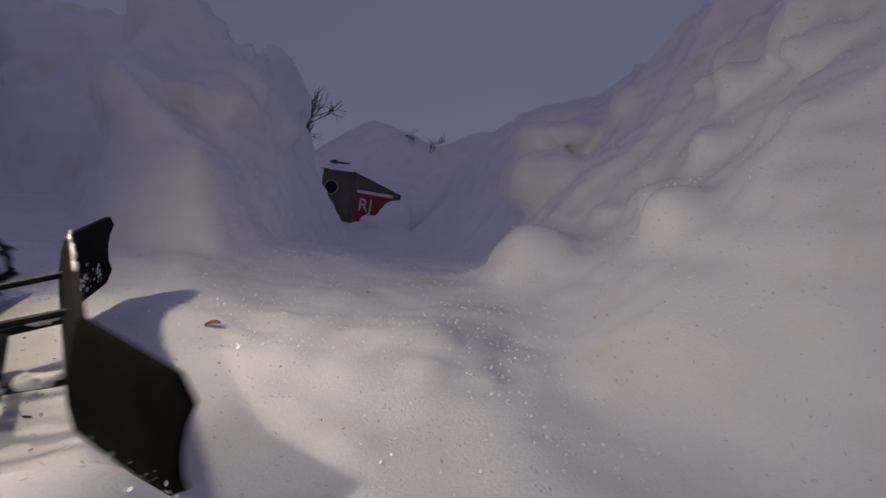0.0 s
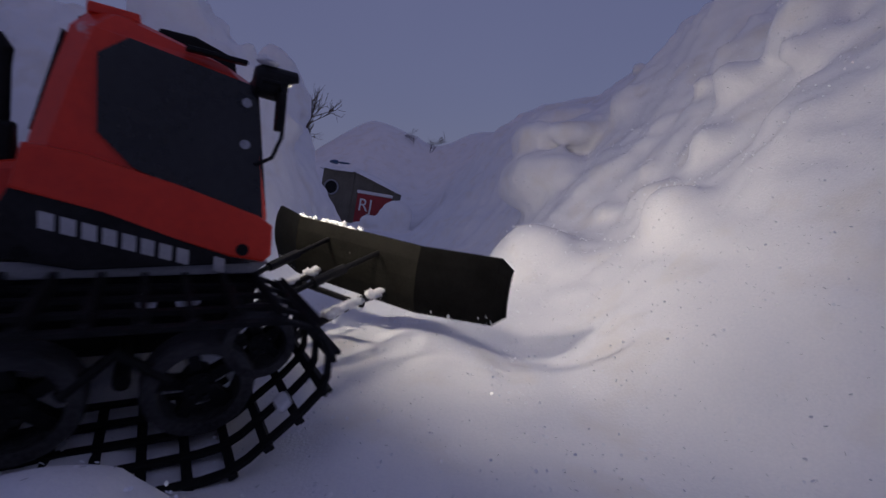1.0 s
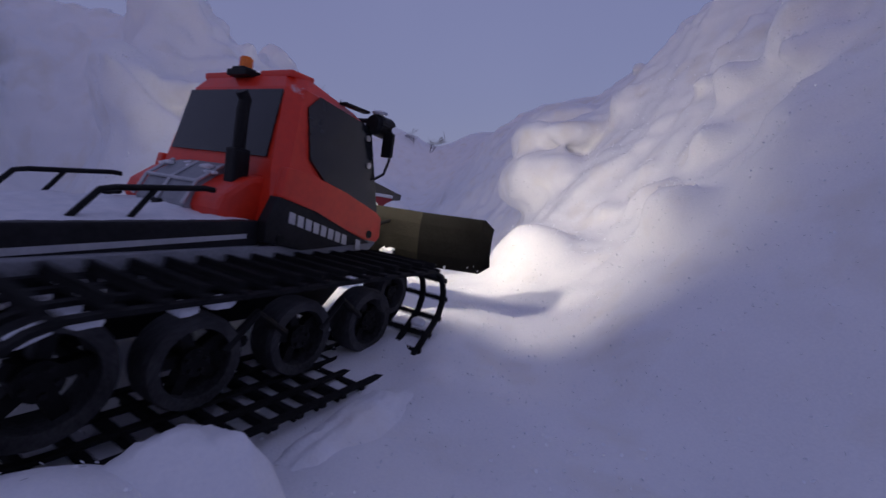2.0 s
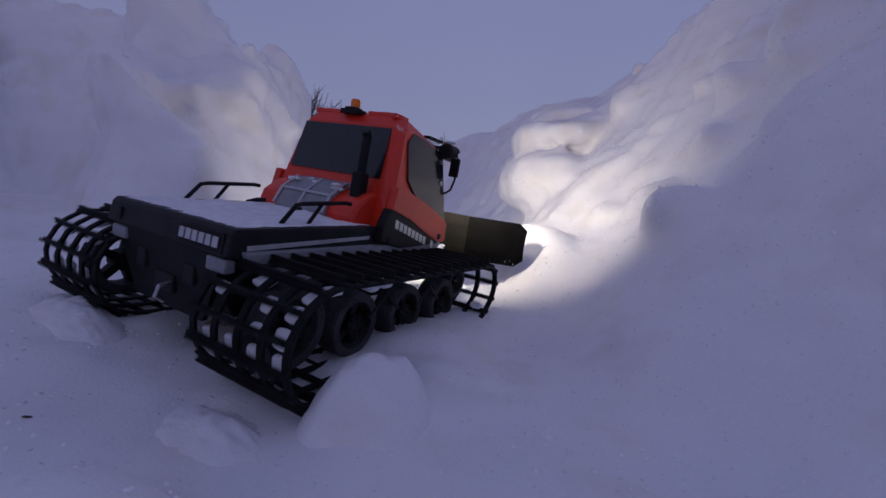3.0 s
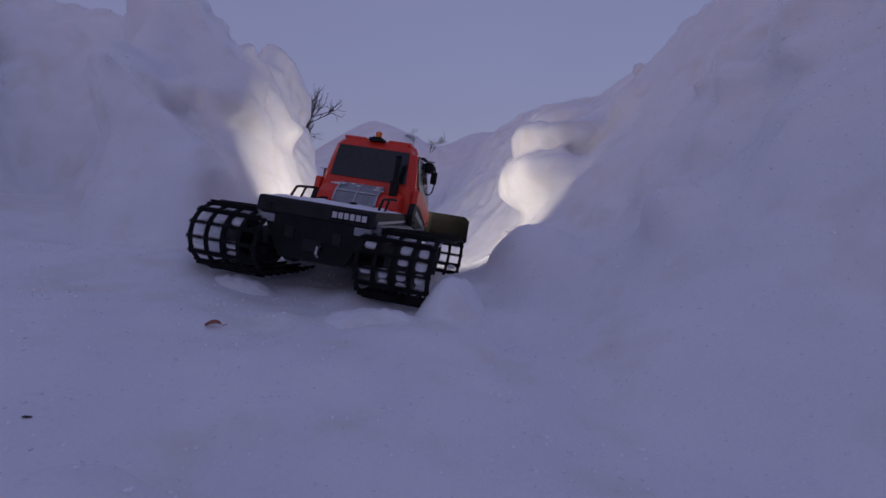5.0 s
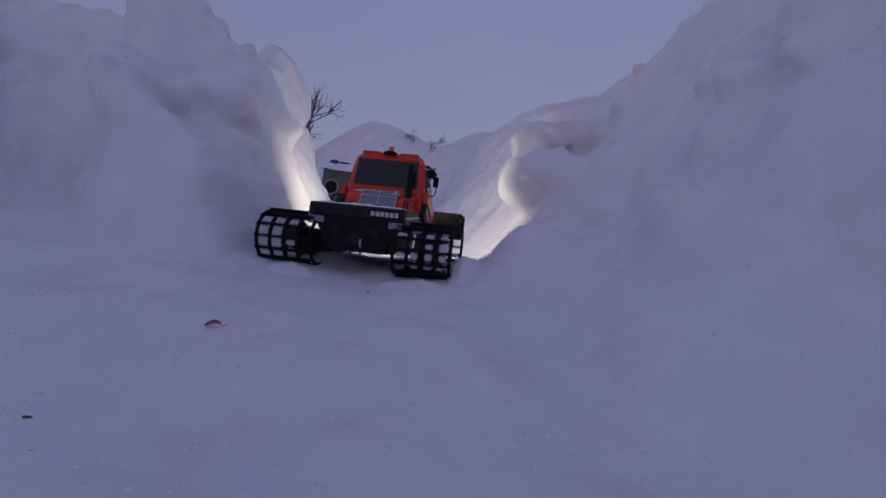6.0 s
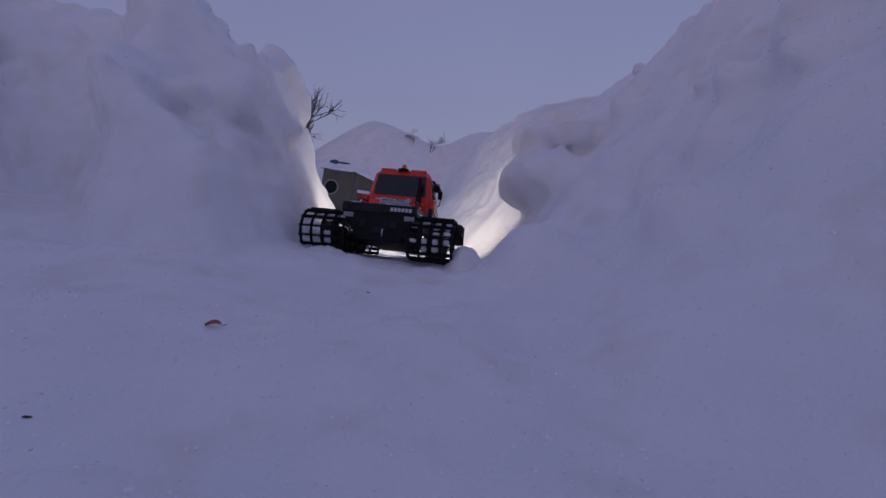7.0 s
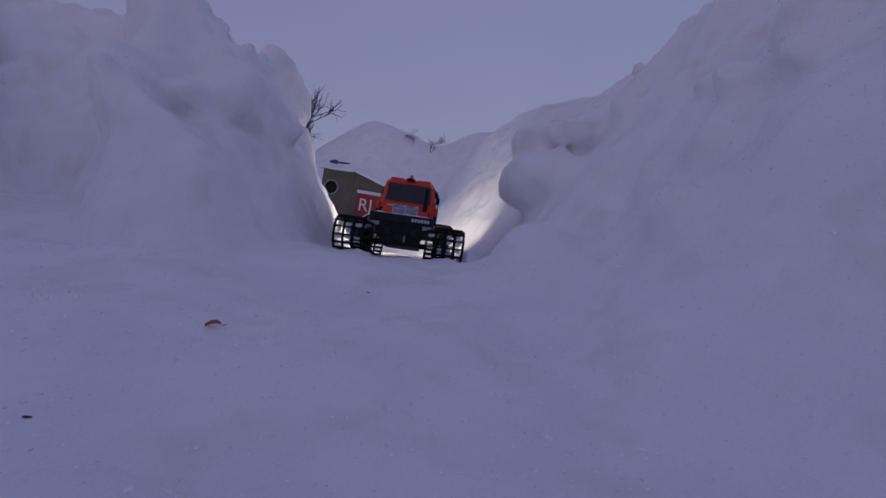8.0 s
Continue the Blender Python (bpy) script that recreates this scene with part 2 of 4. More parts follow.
def snow_body():
    step = 0.0104
    LOOSE = chunks(3, 14, -0.50, -0.38, 0.75, 1.15, 0.014, 0.028) + chunks(5, 18, 0.22, 0.46, 0.45, 1.10, 0.014, 0.032)
    lo, hi = np.array((-1.7, -0.7, -0.14)), np.array((1.8, 2.9, 1.0))
    n = np.ceil((hi - lo) / step).astype(int) + 1
    gx, gy, gz = (lo[k] + step * np.arange(n[k]) for k in range(3))
    X, Y = np.meshgrid(gx, gy, indexing="ij")
    height = ground_height(X, Y)
    steep = np.gradient(height, step)
    d = ((gz[None, None, :] - height[:, :, None]) / np.sqrt(1 + steep[0] ** 2 + steep[1] ** 2)[:, :, None]).astype(np.float32)
    for cx, cy, cz, rx, ry, rz, turn, tilt, soft in LUMPS_LEFT + LUMPS_RIGHT + LUMPS_RIGHT_WALL + LOOSE:
        reach = max(rx, ry, rz) + 2.5 * soft
        s = [slice(max(int((c - reach - lo[k]) / step), 0), max(int((c + reach - lo[k]) / step) + 2, 0)) for k, c in enumerate((cx, cy, cz))]
        px, py, pz = np.meshgrid(gx[s[0]] - cx, gy[s[1]] - cy, gz[s[2]] - cz, indexing="ij")
        if px.size == 0:
            continue
        a, b = radians(turn), radians(tilt)
        px, py = px * math.cos(a) + py * math.sin(a), py * math.cos(a) - px * math.sin(a)
        px, pz = px * math.cos(b) - pz * math.sin(b), pz * math.cos(b) + px * math.sin(b)
        k0 = np.sqrt((px / rx) ** 2 + (py / ry) ** 2 + (pz / rz) ** 2) + 1e-6
        k1 = np.sqrt((px / rx ** 2) ** 2 + (py / ry ** 2) ** 2 + (pz / rz ** 2) ** 2) + 1e-6
        e = k0 * (k0 - 1) / k1
        old = d[s[0], s[1], s[2]]
        h = np.clip(0.5 + 0.5 * (old - e) / soft, 0, 1)
        d[s[0], s[1], s[2]] = old * (1 - h) + e * h - soft * h * (1 - h)
    near = np.nonzero(np.abs(d) < 0.06)
    pts = np.stack([gx[near[0]], gy[near[1]], gz[near[2]]], 1)
    high = ease(0.07, 0.25, pts[:, 2])
    bend = (0.007 + 0.022 * high) * lattice_noise(pts, 0.20, 1) + (0.005 + 0.008 * high) * lattice_noise(pts * (1, 1, 0.7), 0.085, 2) \
        - (0.006 + 0.004 * high) * (np.abs(lattice_noise(pts, 0.040, 3)) - 0.4) - 0.0030 * np.abs(lattice_noise(pts, 0.021, 4))
    close = high * ease(0.10, 0.22, pts[:, 0]) * ease(0.75, 0.35, pts[:, 1])
    bend = bend - 0.014 * close * (np.abs(lattice_noise(pts * (1, 1, 0.55), 0.050, 8)) - 0.35) + 0.006 * close * lattice_noise(pts, 0.025, 9)
    wall = high * ease(-0.25, -0.40, pts[:, 0])
    bend = bend + 0.020 * wall * lattice_noise(pts, 0.16, 12) + 0.012 * wall * (np.abs(lattice_noise(pts, 0.07, 13)) - 0.4)
    # trodden, crumbly floor and the broken face high on the left bank
    flat = (1 - high) * ease(0.45, 0.15, pts[:, 0])
    bend = bend + flat * (0.0045 * lattice_noise(pts, 0.11, 21) - 0.0065 * (np.abs(lattice_noise(pts, 0.055, 22)) - 0.35) * ease(-0.25, 0.45, lattice_noise(pts, 0.17, 23)))
    face = ease(-0.42, -0.50, pts[:, 0]) * ease(0.80, 0.95, pts[:, 1]) * ease(0.30, 0.42, pts[:, 2])
    bend = bend + face * (0.020 * (np.abs(lattice_noise(pts, 0.060, 24)) - 0.35) + 0.010 * lattice_noise(pts, 0.028, 25))
    # slabs and runnels that slid down the right slope
    run = pts[:, 2] * 0.75 - pts[:, 0] * 0.66
    across = np.stack([pts[:, 1] * 1.0 + 0.03 * lattice_noise(pts, 0.15, 7), run * 0.30, np.zeros(len(pts))], 1)
    bend = bend + 0.014 * high * ease(0.02, 0.15, pts[:, 0]) * (np.abs(lattice_noise(across, 0.055, 5)) - 0.4)
    d[near] += bend.astype(np.float32)
    # surface nets
    inside = d < 0
    mixed = np.zeros(tuple(n - 1), bool)
    first = inside[:-1, :-1, :-1]
    for dx in (0, 1):
        for dy in (0, 1):
            for dz in (0, 1):
                mixed |= inside[dx:n[0] - 1 + dx, dy:n[1] - 1 + dy, dz:n[2] - 1 + dz] != first
    cells = np.stack(np.nonzero(mixed), 1)
    index = np.full(tuple(n - 1), -1, np.int64)
    index[mixed] = np.arange(len(cells))
    total, count = np.zeros((len(cells), 3)), np.zeros(len(cells))
    corners = [(a, b, c) for a in (0, 1) for b in (0, 1) for c in (0, 1)]
    for a in corners:
        for k in range(3):
            if a[k]:
                continue
            b = list(a)
            b[k] = 1
            va = d[cells[:, 0] + a[0], cells[:, 1] + a[1], cells[:, 2] + a[2]].astype(float)
            vb = d[cells[:, 0] + b[0], cells[:, 1] + b[1], cells[:, 2] + b[2]].astype(float)
            cross = (va < 0) != (vb < 0)
            t = np.where(cross, va / np.where(cross, va - vb, 1), 0)
            p = np.repeat(np.array(a, float)[None], len(cells), 0)
            p[:, k] += t
            total[cross] += p[cross]
            count[cross] += 1
    verts = lo + step * (cells + total / count[:, None])
    quads = []
    for k in range(3):
        u, v = (k + 1) % 3, (k + 2) % 3
        sl_a, sl_b = [slice(1, -1)] * 3, [slice(1, -1)] * 3
        sl_a[k], sl_b[k] = slice(0, -1), slice(1, None)
        a, b = inside[tuple(sl_a)], inside[tuple(sl_b)]
        for flip, hit in ((False, a & ~b), (True, b & ~a)):
            e = np.stack(np.nonzero(hit), 1)
            e[:, u] += 1
            e[:, v] += 1
            c = []
            for du, dv in ((1, 1), (0, 1), (0, 0), (1, 0)):
                q = e.copy()
                q[:, u] -= du
                q[:, v] -= dv
                c.append(index[q[:, 0], q[:, 1], q[:, 2]])
            c = np.stack(c if not flip else c[::-1], 1)
            quads.append(c[(c >= 0).all(1)])
    quads = np.concatenate(quads)
    me = bpy.data.meshes.new("snow_banks")
    me.vertices.add(len(verts))
    me.vertices.foreach_set("co", verts.ravel())
    me.loops.add(quads.size)
    me.loops.foreach_set("vertex_index", quads.ravel().astype(np.int32))
    me.polygons.add(len(quads))
    me.polygons.foreach_set("loop_start", np.arange(0, quads.size, 4, dtype=np.int32))
    me.polygons.foreach_set("use_smooth", np.ones(len(quads), bool))
    me.update(calc_edges=True)
    me.materials.append(SNOW)
    return tagged(new("snow_ground", me), "rounded white snow banks and trodden snow floor of a dug cutting", "snow", kind="structure")


def snow_field():
    """The snow beyond the cutting, out to the horizon."""
    bm = bmesh.new()
    near = np.linspace(-7, 7, 165)
    far = np.array((9, 12, 18, 30, 60, 150, 500.0))
    axis = np.concatenate([-far[::-1], near, far])
    ys = axis + 2.0
    rows = []
    for x in axis:
        col = []
        for y in ys:
            z = float(ground_height(np.array(x), np.array(y)))
            inner = -1.6 < x < 1.7 and -0.6 < y < 2.78
            z += (0.05 * noise.noise(Vector((x * 1.3, y * 1.3, 0))) + 0.04 * noise.noise(Vector((x * 3.1, y * 3.1, 5))) + 0.02 * noise.noise(Vector((x * 7, y * 7, 2)))) * (0 if -1.9 < x < 2 and -0.9 < y < 3.1 else 1)
            col.append(bm.verts.new((x, y, z - (0.10 if inner else 0.004))))
        rows.append(col)
    for a, b in zip(rows, rows[1:]):
        for j in range(len(ys) - 1):
            bm.faces.new((a[j], b[j], b[j + 1], a[j + 1]))
    ob = part("ground", bm, SNOW, smooth=True)
    return tagged(ob, "open field of deep white snow round the cutting", "snow", kind="structure")


def crystals(snow):
    """Flat ice crystals that lie on the snow and glint."""
    rng = np.random.default_rng(4)
    me = snow.data
    co = np.zeros(len(me.vertices) * 3)
    me.vertices.foreach_get("co", co)
    co = co.reshape(-1, 3)
    near = co[(np.abs(co[:, 0] - 0.1) < 0.65) & (co[:, 1] > 0.08) & (co[:, 1] < 1.0) & (co[:, 2] < 0.45)]
    pick = near[rng.integers(0, len(near), 15000)] + rng.uniform(-0.005, 0.005, (15000, 3)) * (1, 1, 0)
    ice, bm = FROST, bmesh.new()
    for p in pick:
        n = Vector(rng.normal(0, 1, 3))
        n.z = abs(n.z) + 0.7
        n.normalize()
        u = n.orthogonal().normalized()
        w = n.cross(u)
        r = float(rng.uniform(0.00045, 0.00125))
        c = Vector(p) + Vector((0, 0, 0.0010))
        bm.faces.new([bm.verts.new(c + r * (math.cos(q) * u + math.sin(q) * w)) for q in (0, 1.05, 2.1, 3.14, 4.19, 5.24)])
    ob = part("ice_crystals", bm, ice)
    return tagged(ob, "tiny glinting ice crystals lying on the snow", "ice crystals", kind="stuff")


def crumbs(snow):
    """Loose crumbs of snow along the floor and the feet of the banks."""
    rng = np.random.default_rng(9)
    me = snow.data
    co = np.zeros(len(me.vertices) * 3)
    me.vertices.foreach_get("co", co)
    co = co.reshape(-1, 3)
    near = co[(co[:, 0] > -0.75) & (co[:, 0] < 0.25) & (co[:, 1] > 0.12) & (co[:, 1] < 1.4) & (co[:, 2] < 0.09)]
    near = near[(np.sin(near[:, 0] * 17 + 1) + np.sin(near[:, 1] * 13 + near[:, 0] * 5) > 0.2)]
    bm = bmesh.new()
    for k, p in enumerate(near[rng.integers(0, len(near), 320)]):
        r = 0.0007 + 0.0015 * float(rng.random()) ** 3
        lump(bm, (p[0], p[1], p[2] - 0.2 * r), (r * float(rng.uniform(0.9, 1.5)), r * float(rng.uniform(0.9, 1.5)), r * 0.7), k, 0.5, sub=2)
    ob = part("snow_crumbs", bm, SNOW, smooth=True)
    return tagged(ob, "loose crumbs of white snow scattered on the floor", "snow crumbs", kind="stuff")


def snow_top(x, y):
    """Height of the snow at a place on the floor."""
    hit, place, _, _ = SNOW_BODY.ray_cast(Vector((x, y, 0.35)), Vector((0, 0, -1)))
    return place.z if hit else 0.0


SNOW_BODY = snow_body()
snow_field()
crystals(SNOW_BODY)
crumbs(SNOW_BODY)


# ---------------------------------------------------------------- the model snowcat; its own space: x right, y ahead, z up from the tracks' sole
PATH = (
    (0.0, pose(-0.402, 0.160, -0.019, -4.7, 9.6, -67.0)),
    (0.2, pose(-0.330, 0.201, -0.024, -0.8, 8.6, -52.0)),
    (0.5, pose(-0.293, 0.216, -0.010, -2.5, 7.0, -44.0)),
    (0.7, pose(-0.263, 0.264, -0.011, -1.0, 8.2, -60.0)),
    (1.0, pose(-0.241, 0.272, -0.007, 0.7, 6.8, -56.0)),
    (1.2, pose(-0.229, 0.290, -0.008, -0.3, 5.1, -31.8)),
    (2.3, pose(-0.164, 0.381, 0.003, 1.9, 4.6, -27.8)),
    (2.5, pose(-0.144, 0.415, 0.003, 0.8, 5.9, -25.9)),
    (3.0, pose(-0.131, 0.452, 0.007, 1.2, 6.4, -27.9)),
    (3.5, pose(-0.136, 0.479, 0.008, -1.1, 6.5, -17.4)),
    (4.0, pose(-0.134, 0.531, 0.016, 4.5, 5.7, -11.3)),
    (4.5, pose(-0.129, 0.575, 0.015, 4.0, 3.6, 7.7)),
    (4.7, pose(-0.138, 0.619, 0.020, -0.9, 5.3, -9.0)),
    (5.8, pose(-0.121, 0.754, 0.030, 0.5, 0.6, -6.5)),
    (6.0, pose(-0.120, 0.806, 0.032, -1.2, 0.9, -5.5)),
    (6.5, pose(-0.116, 0.915, 0.036, -6.6, -0.5, 1.9)),
    (7.0, pose(-0.113, 0.982, 0.033, -7.0, 0.1, -6.3)),
    (7.5, pose(-0.115, 1.062, 0.031, -4.6, 1.1, -0.8)),
    (8.0, pose(-0.111, 1.147, 0.028, -4.3, 2.8, 2.2)))
# the blade swings and sinks on its linkage
BLADE_PATH = (
    (0.0, pose(0.012, 0.122, 0.036, 2, 1, 20)),
    (0.2, pose(0.041, 0.08, 0.034, 2.4, 1.8, 16.1)),
    (0.5, pose(0.009, 0.118, 0.031, 3.9, 1.3, 21.5)),
    (0.7, pose(0.028, 0.105, 0.033, 3.8, 1.8, 26.9)),
    (1.0, pose(0.015, 0.125, 0.037, 2.9, 1.0, 26.4)),
    (1.2, pose(0, 0.105, 0.060, 1, 0, -2)),
    (2.3, pose(0, 0.105, 0.060, 3, 0, 0)),
    (3.0, pose(0, 0.105, 0.060, 4, 0, 0)),
    (4.0, pose(0, 0.105, 0.060, 3, 0, 0)),
    (5.8, pose(0, 0.105, 0.060, 3, 0, 0)),
    (8.0, pose(0, 0.105, 0.060, 2, 0, 0)))
TRACK_IN, TRACK_OUT = 0.060, 0.149
CLEATS = 38


def loop_table():
    """The belt's line round its end wheels and the last road wheel: places (y, z), run length and slope."""
    pts = []
    for cy, cz, r in ((-0.133, 0.0375, 0.0380), (0.073, 0.0310, 0.0295), (0.100, 0.0510, 0.0270)):
        pts += [(cy + r * math.cos(q), cz + r * math.sin(q)) for q in [2 * math.pi * k / 90 for k in range(90)]]
    pts = sorted(pts)
    chains = []
    for order in (pts, pts[::-1]):
        chain = []
        for p in order:
            while len(chain) > 1 and (chain[-1][0] - chain[-2][0]) * (p[1] - chain[-2][1]) - (chain[-1][1] - chain[-2][1]) * (p[0] - chain[-2][0]) >= 0:
                chain.pop()
            chain.append(p)
        chains.append(chain[:-1])
    ring_pts = np.array(chains[0] + chains[1] + [chains[0][0]])
    length = np.concatenate([[0], np.cumsum(np.hypot(*np.diff(ring_pts, axis=0).T))])
    return ring_pts, length


LOOP_POINTS, LOOP_LENGTH = loop_table()
LOOP = float(LOOP_LENGTH[-1])


def on_loop(s, lift=0.0):
    """The place (y, z) and the turn about x, in degrees, at the length s along the track, counted ahead over the top."""
    at = lambda q: np.array([np.interp(q % LOOP, LOOP_LENGTH, LOOP_POINTS[:, k]) for k in (0, 1)])
    p, d = at(s), at(s + 0.004) - at(s - 0.004)
    d = d / np.hypot(*d)
    return float(p[0] - d[1] * lift), float(p[1] + d[0] * lift), math.degrees(math.atan2(d[1], d[0]))


def belt(bm, x0, x1, thick=0.0022, n=64):
    rings = []
    for k in range(n):
        s = LOOP * k / n
        ya, za, _ = on_loop(s, -thick)
        yb, zb, _ = on_loop(s, 0.0)
        rings.append([bm.verts.new(c) for c in ((x0, ya, za), (x1, ya, za), (x1, yb, zb), (x0, yb, zb))])
    for i in range(n):
        a, b = rings[i], rings[(i + 1) % n]
        for k in range(4):
            bm.faces.new((a[k], a[(k + 1) % 4], b[(k + 1) % 4], b[k]))


def ring(bm, centre, r_out, r_in, width, n=28):
    """A tyre-like ring on the x axis."""
    c = Vector(centre)
    prof = [(r_in, -width / 2), (r_out * 0.96, -width / 2), (r_out, -width / 3), (r_out, width / 3), (r_out * 0.96, width / 2), (r_in, width / 2)]
    rings = [[bm.verts.new(c + Vector((x, r * math.cos(a), r * math.sin(a)))) for r, x in prof] for a in [2 * math.pi * k / n for k in range(n)]]
    for i in range(n):
        a, b = rings[i], rings[(i + 1) % n]
        for k in range(len(prof)):
            j = (k + 1) % len(prof)
            bm.faces.new((a[k], a[j], b[j], b[k]))


def disc(bm, centre, r, width, n=28, axis="x"):
    c = Vector(centre)
    turn = {"x": Matrix.Rotation(math.pi / 2, 4, "Y"), "y": Matrix.Rotation(-math.pi / 2, 4, "X"), "z": Matrix.Identity(4)}[axis]
    bmesh.ops.create_cone(bm, cap_ends=True, segments=n, radius1=r, radius2=r, depth=width, matrix=Matrix.Translation(c) @ turn)


def wheel(parent, x, y, z, r, name="wheel"):
    """A spoked disc with a worn grey tyre; turns about its hub."""
    bm = bmesh.new()
    disc(bm, (0, 0, 0), r * 0.30, 0.016)
    for k in range(5):
        m = Matrix.Rotation(2 * math.pi * k / 5, 4, "X")
        box(bm, -0.004, 0.004, -r * 0.12, r * 0.12, r * 0.2, r * 0.74, m=m)
    hub = part(name, bm, BLACK, parent)
    hub.location = (x, y, z)
    bm = bmesh.new()
    ring(bm, (0, 0, 0), r, r * 0.72, 0.020)
    part("tyre", bm, TYRE, hub, "worn grey rubber tyre", smooth=False)
    bm = bmesh.new()
    for k in range(5):
        a = 2 * math.pi * k / 5
        disc(bm, (0.009 if x > 0 else -0.009, 0.2 * r * math.cos(a), 0.2 * r * math.sin(a)), r * 0.05, 0.002, n=8)
    part("wheel_nut", bm, DARK_GREY, hub)
    return hub


def track(parent, side, cleats):
    """A net-like track of rubber belts and cross bars; each bar runs round on its own."""
    x0, x1 = sorted((side * TRACK_IN, side * TRACK_OUT))
    bm = bmesh.new()
    w = (x1 - x0 - 0.005) / 4
    belt(bm, x0, x0 + 0.005)
    base = part("track", bm, RUBBER, parent, "black rubber track of belts and cross bars")
    for k in range(1, 5):
        bm = bmesh.new()
        belt(bm, x0 + k * w, x0 + k * w + 0.005)
        part("belt", bm, RUBBER, base)
    rng = random.Random(5 + side)
    bm = bmesh.new()
    for k in range(CLEATS):
        ya, za, ta = on_loop(LOOP * (k + 0.5) / CLEATS, -0.006)
        for j in range(4):
            if za > 0.014 and rng.random() < (0.78 if ya < -0.10 else 0.15):
                bar = bmesh.ops.create_icosphere(bm, subdivisions=2, radius=1.0)
                m = pose(x0 + (j + 0.5) * w + 0.0025, ya, za, ta)
                sx, sy, sz = w * rng.uniform(0.24, 0.42), 0.0082 * rng.uniform(0.45, 0.9), 0.0024
                for v in bar["verts"]:
                    v.co = Vector([math.copysign(abs(q) ** 0.6, q) for q in v.co])
                    v.co = m @ Vector((v.co.x * sx, v.co.y * sy, v.co.z * sz * (1 + 0.8 * noise.noise(v.co * 2.3 + Vector((k, j, 0))))))
    part("packed_snow", bm, SNOW_CAKE, base, "snow packed between the belts", smooth=True)["kind"] = "stuff"
    bm = bmesh.new()
    box(bm, x0 - 0.001, x1 + 0.001, -0.0022, 0.0022, -0.001, 0.0020, bevel=0.0008)
    box(bm, x0 + 0.004, x1 - 0.004, -0.0011, 0.0011, 0.0018, 0.0058)
    me = None
    for k in range(CLEATS):
        if me is None:
            ob = part("cross_bar", bm, RUBBER, base)
            me = ob.data
        else:
            ob = new("cross_bar", me)
            ob.parent = base
        cleats.append((ob, LOOP * k / CLEATS))
    return base


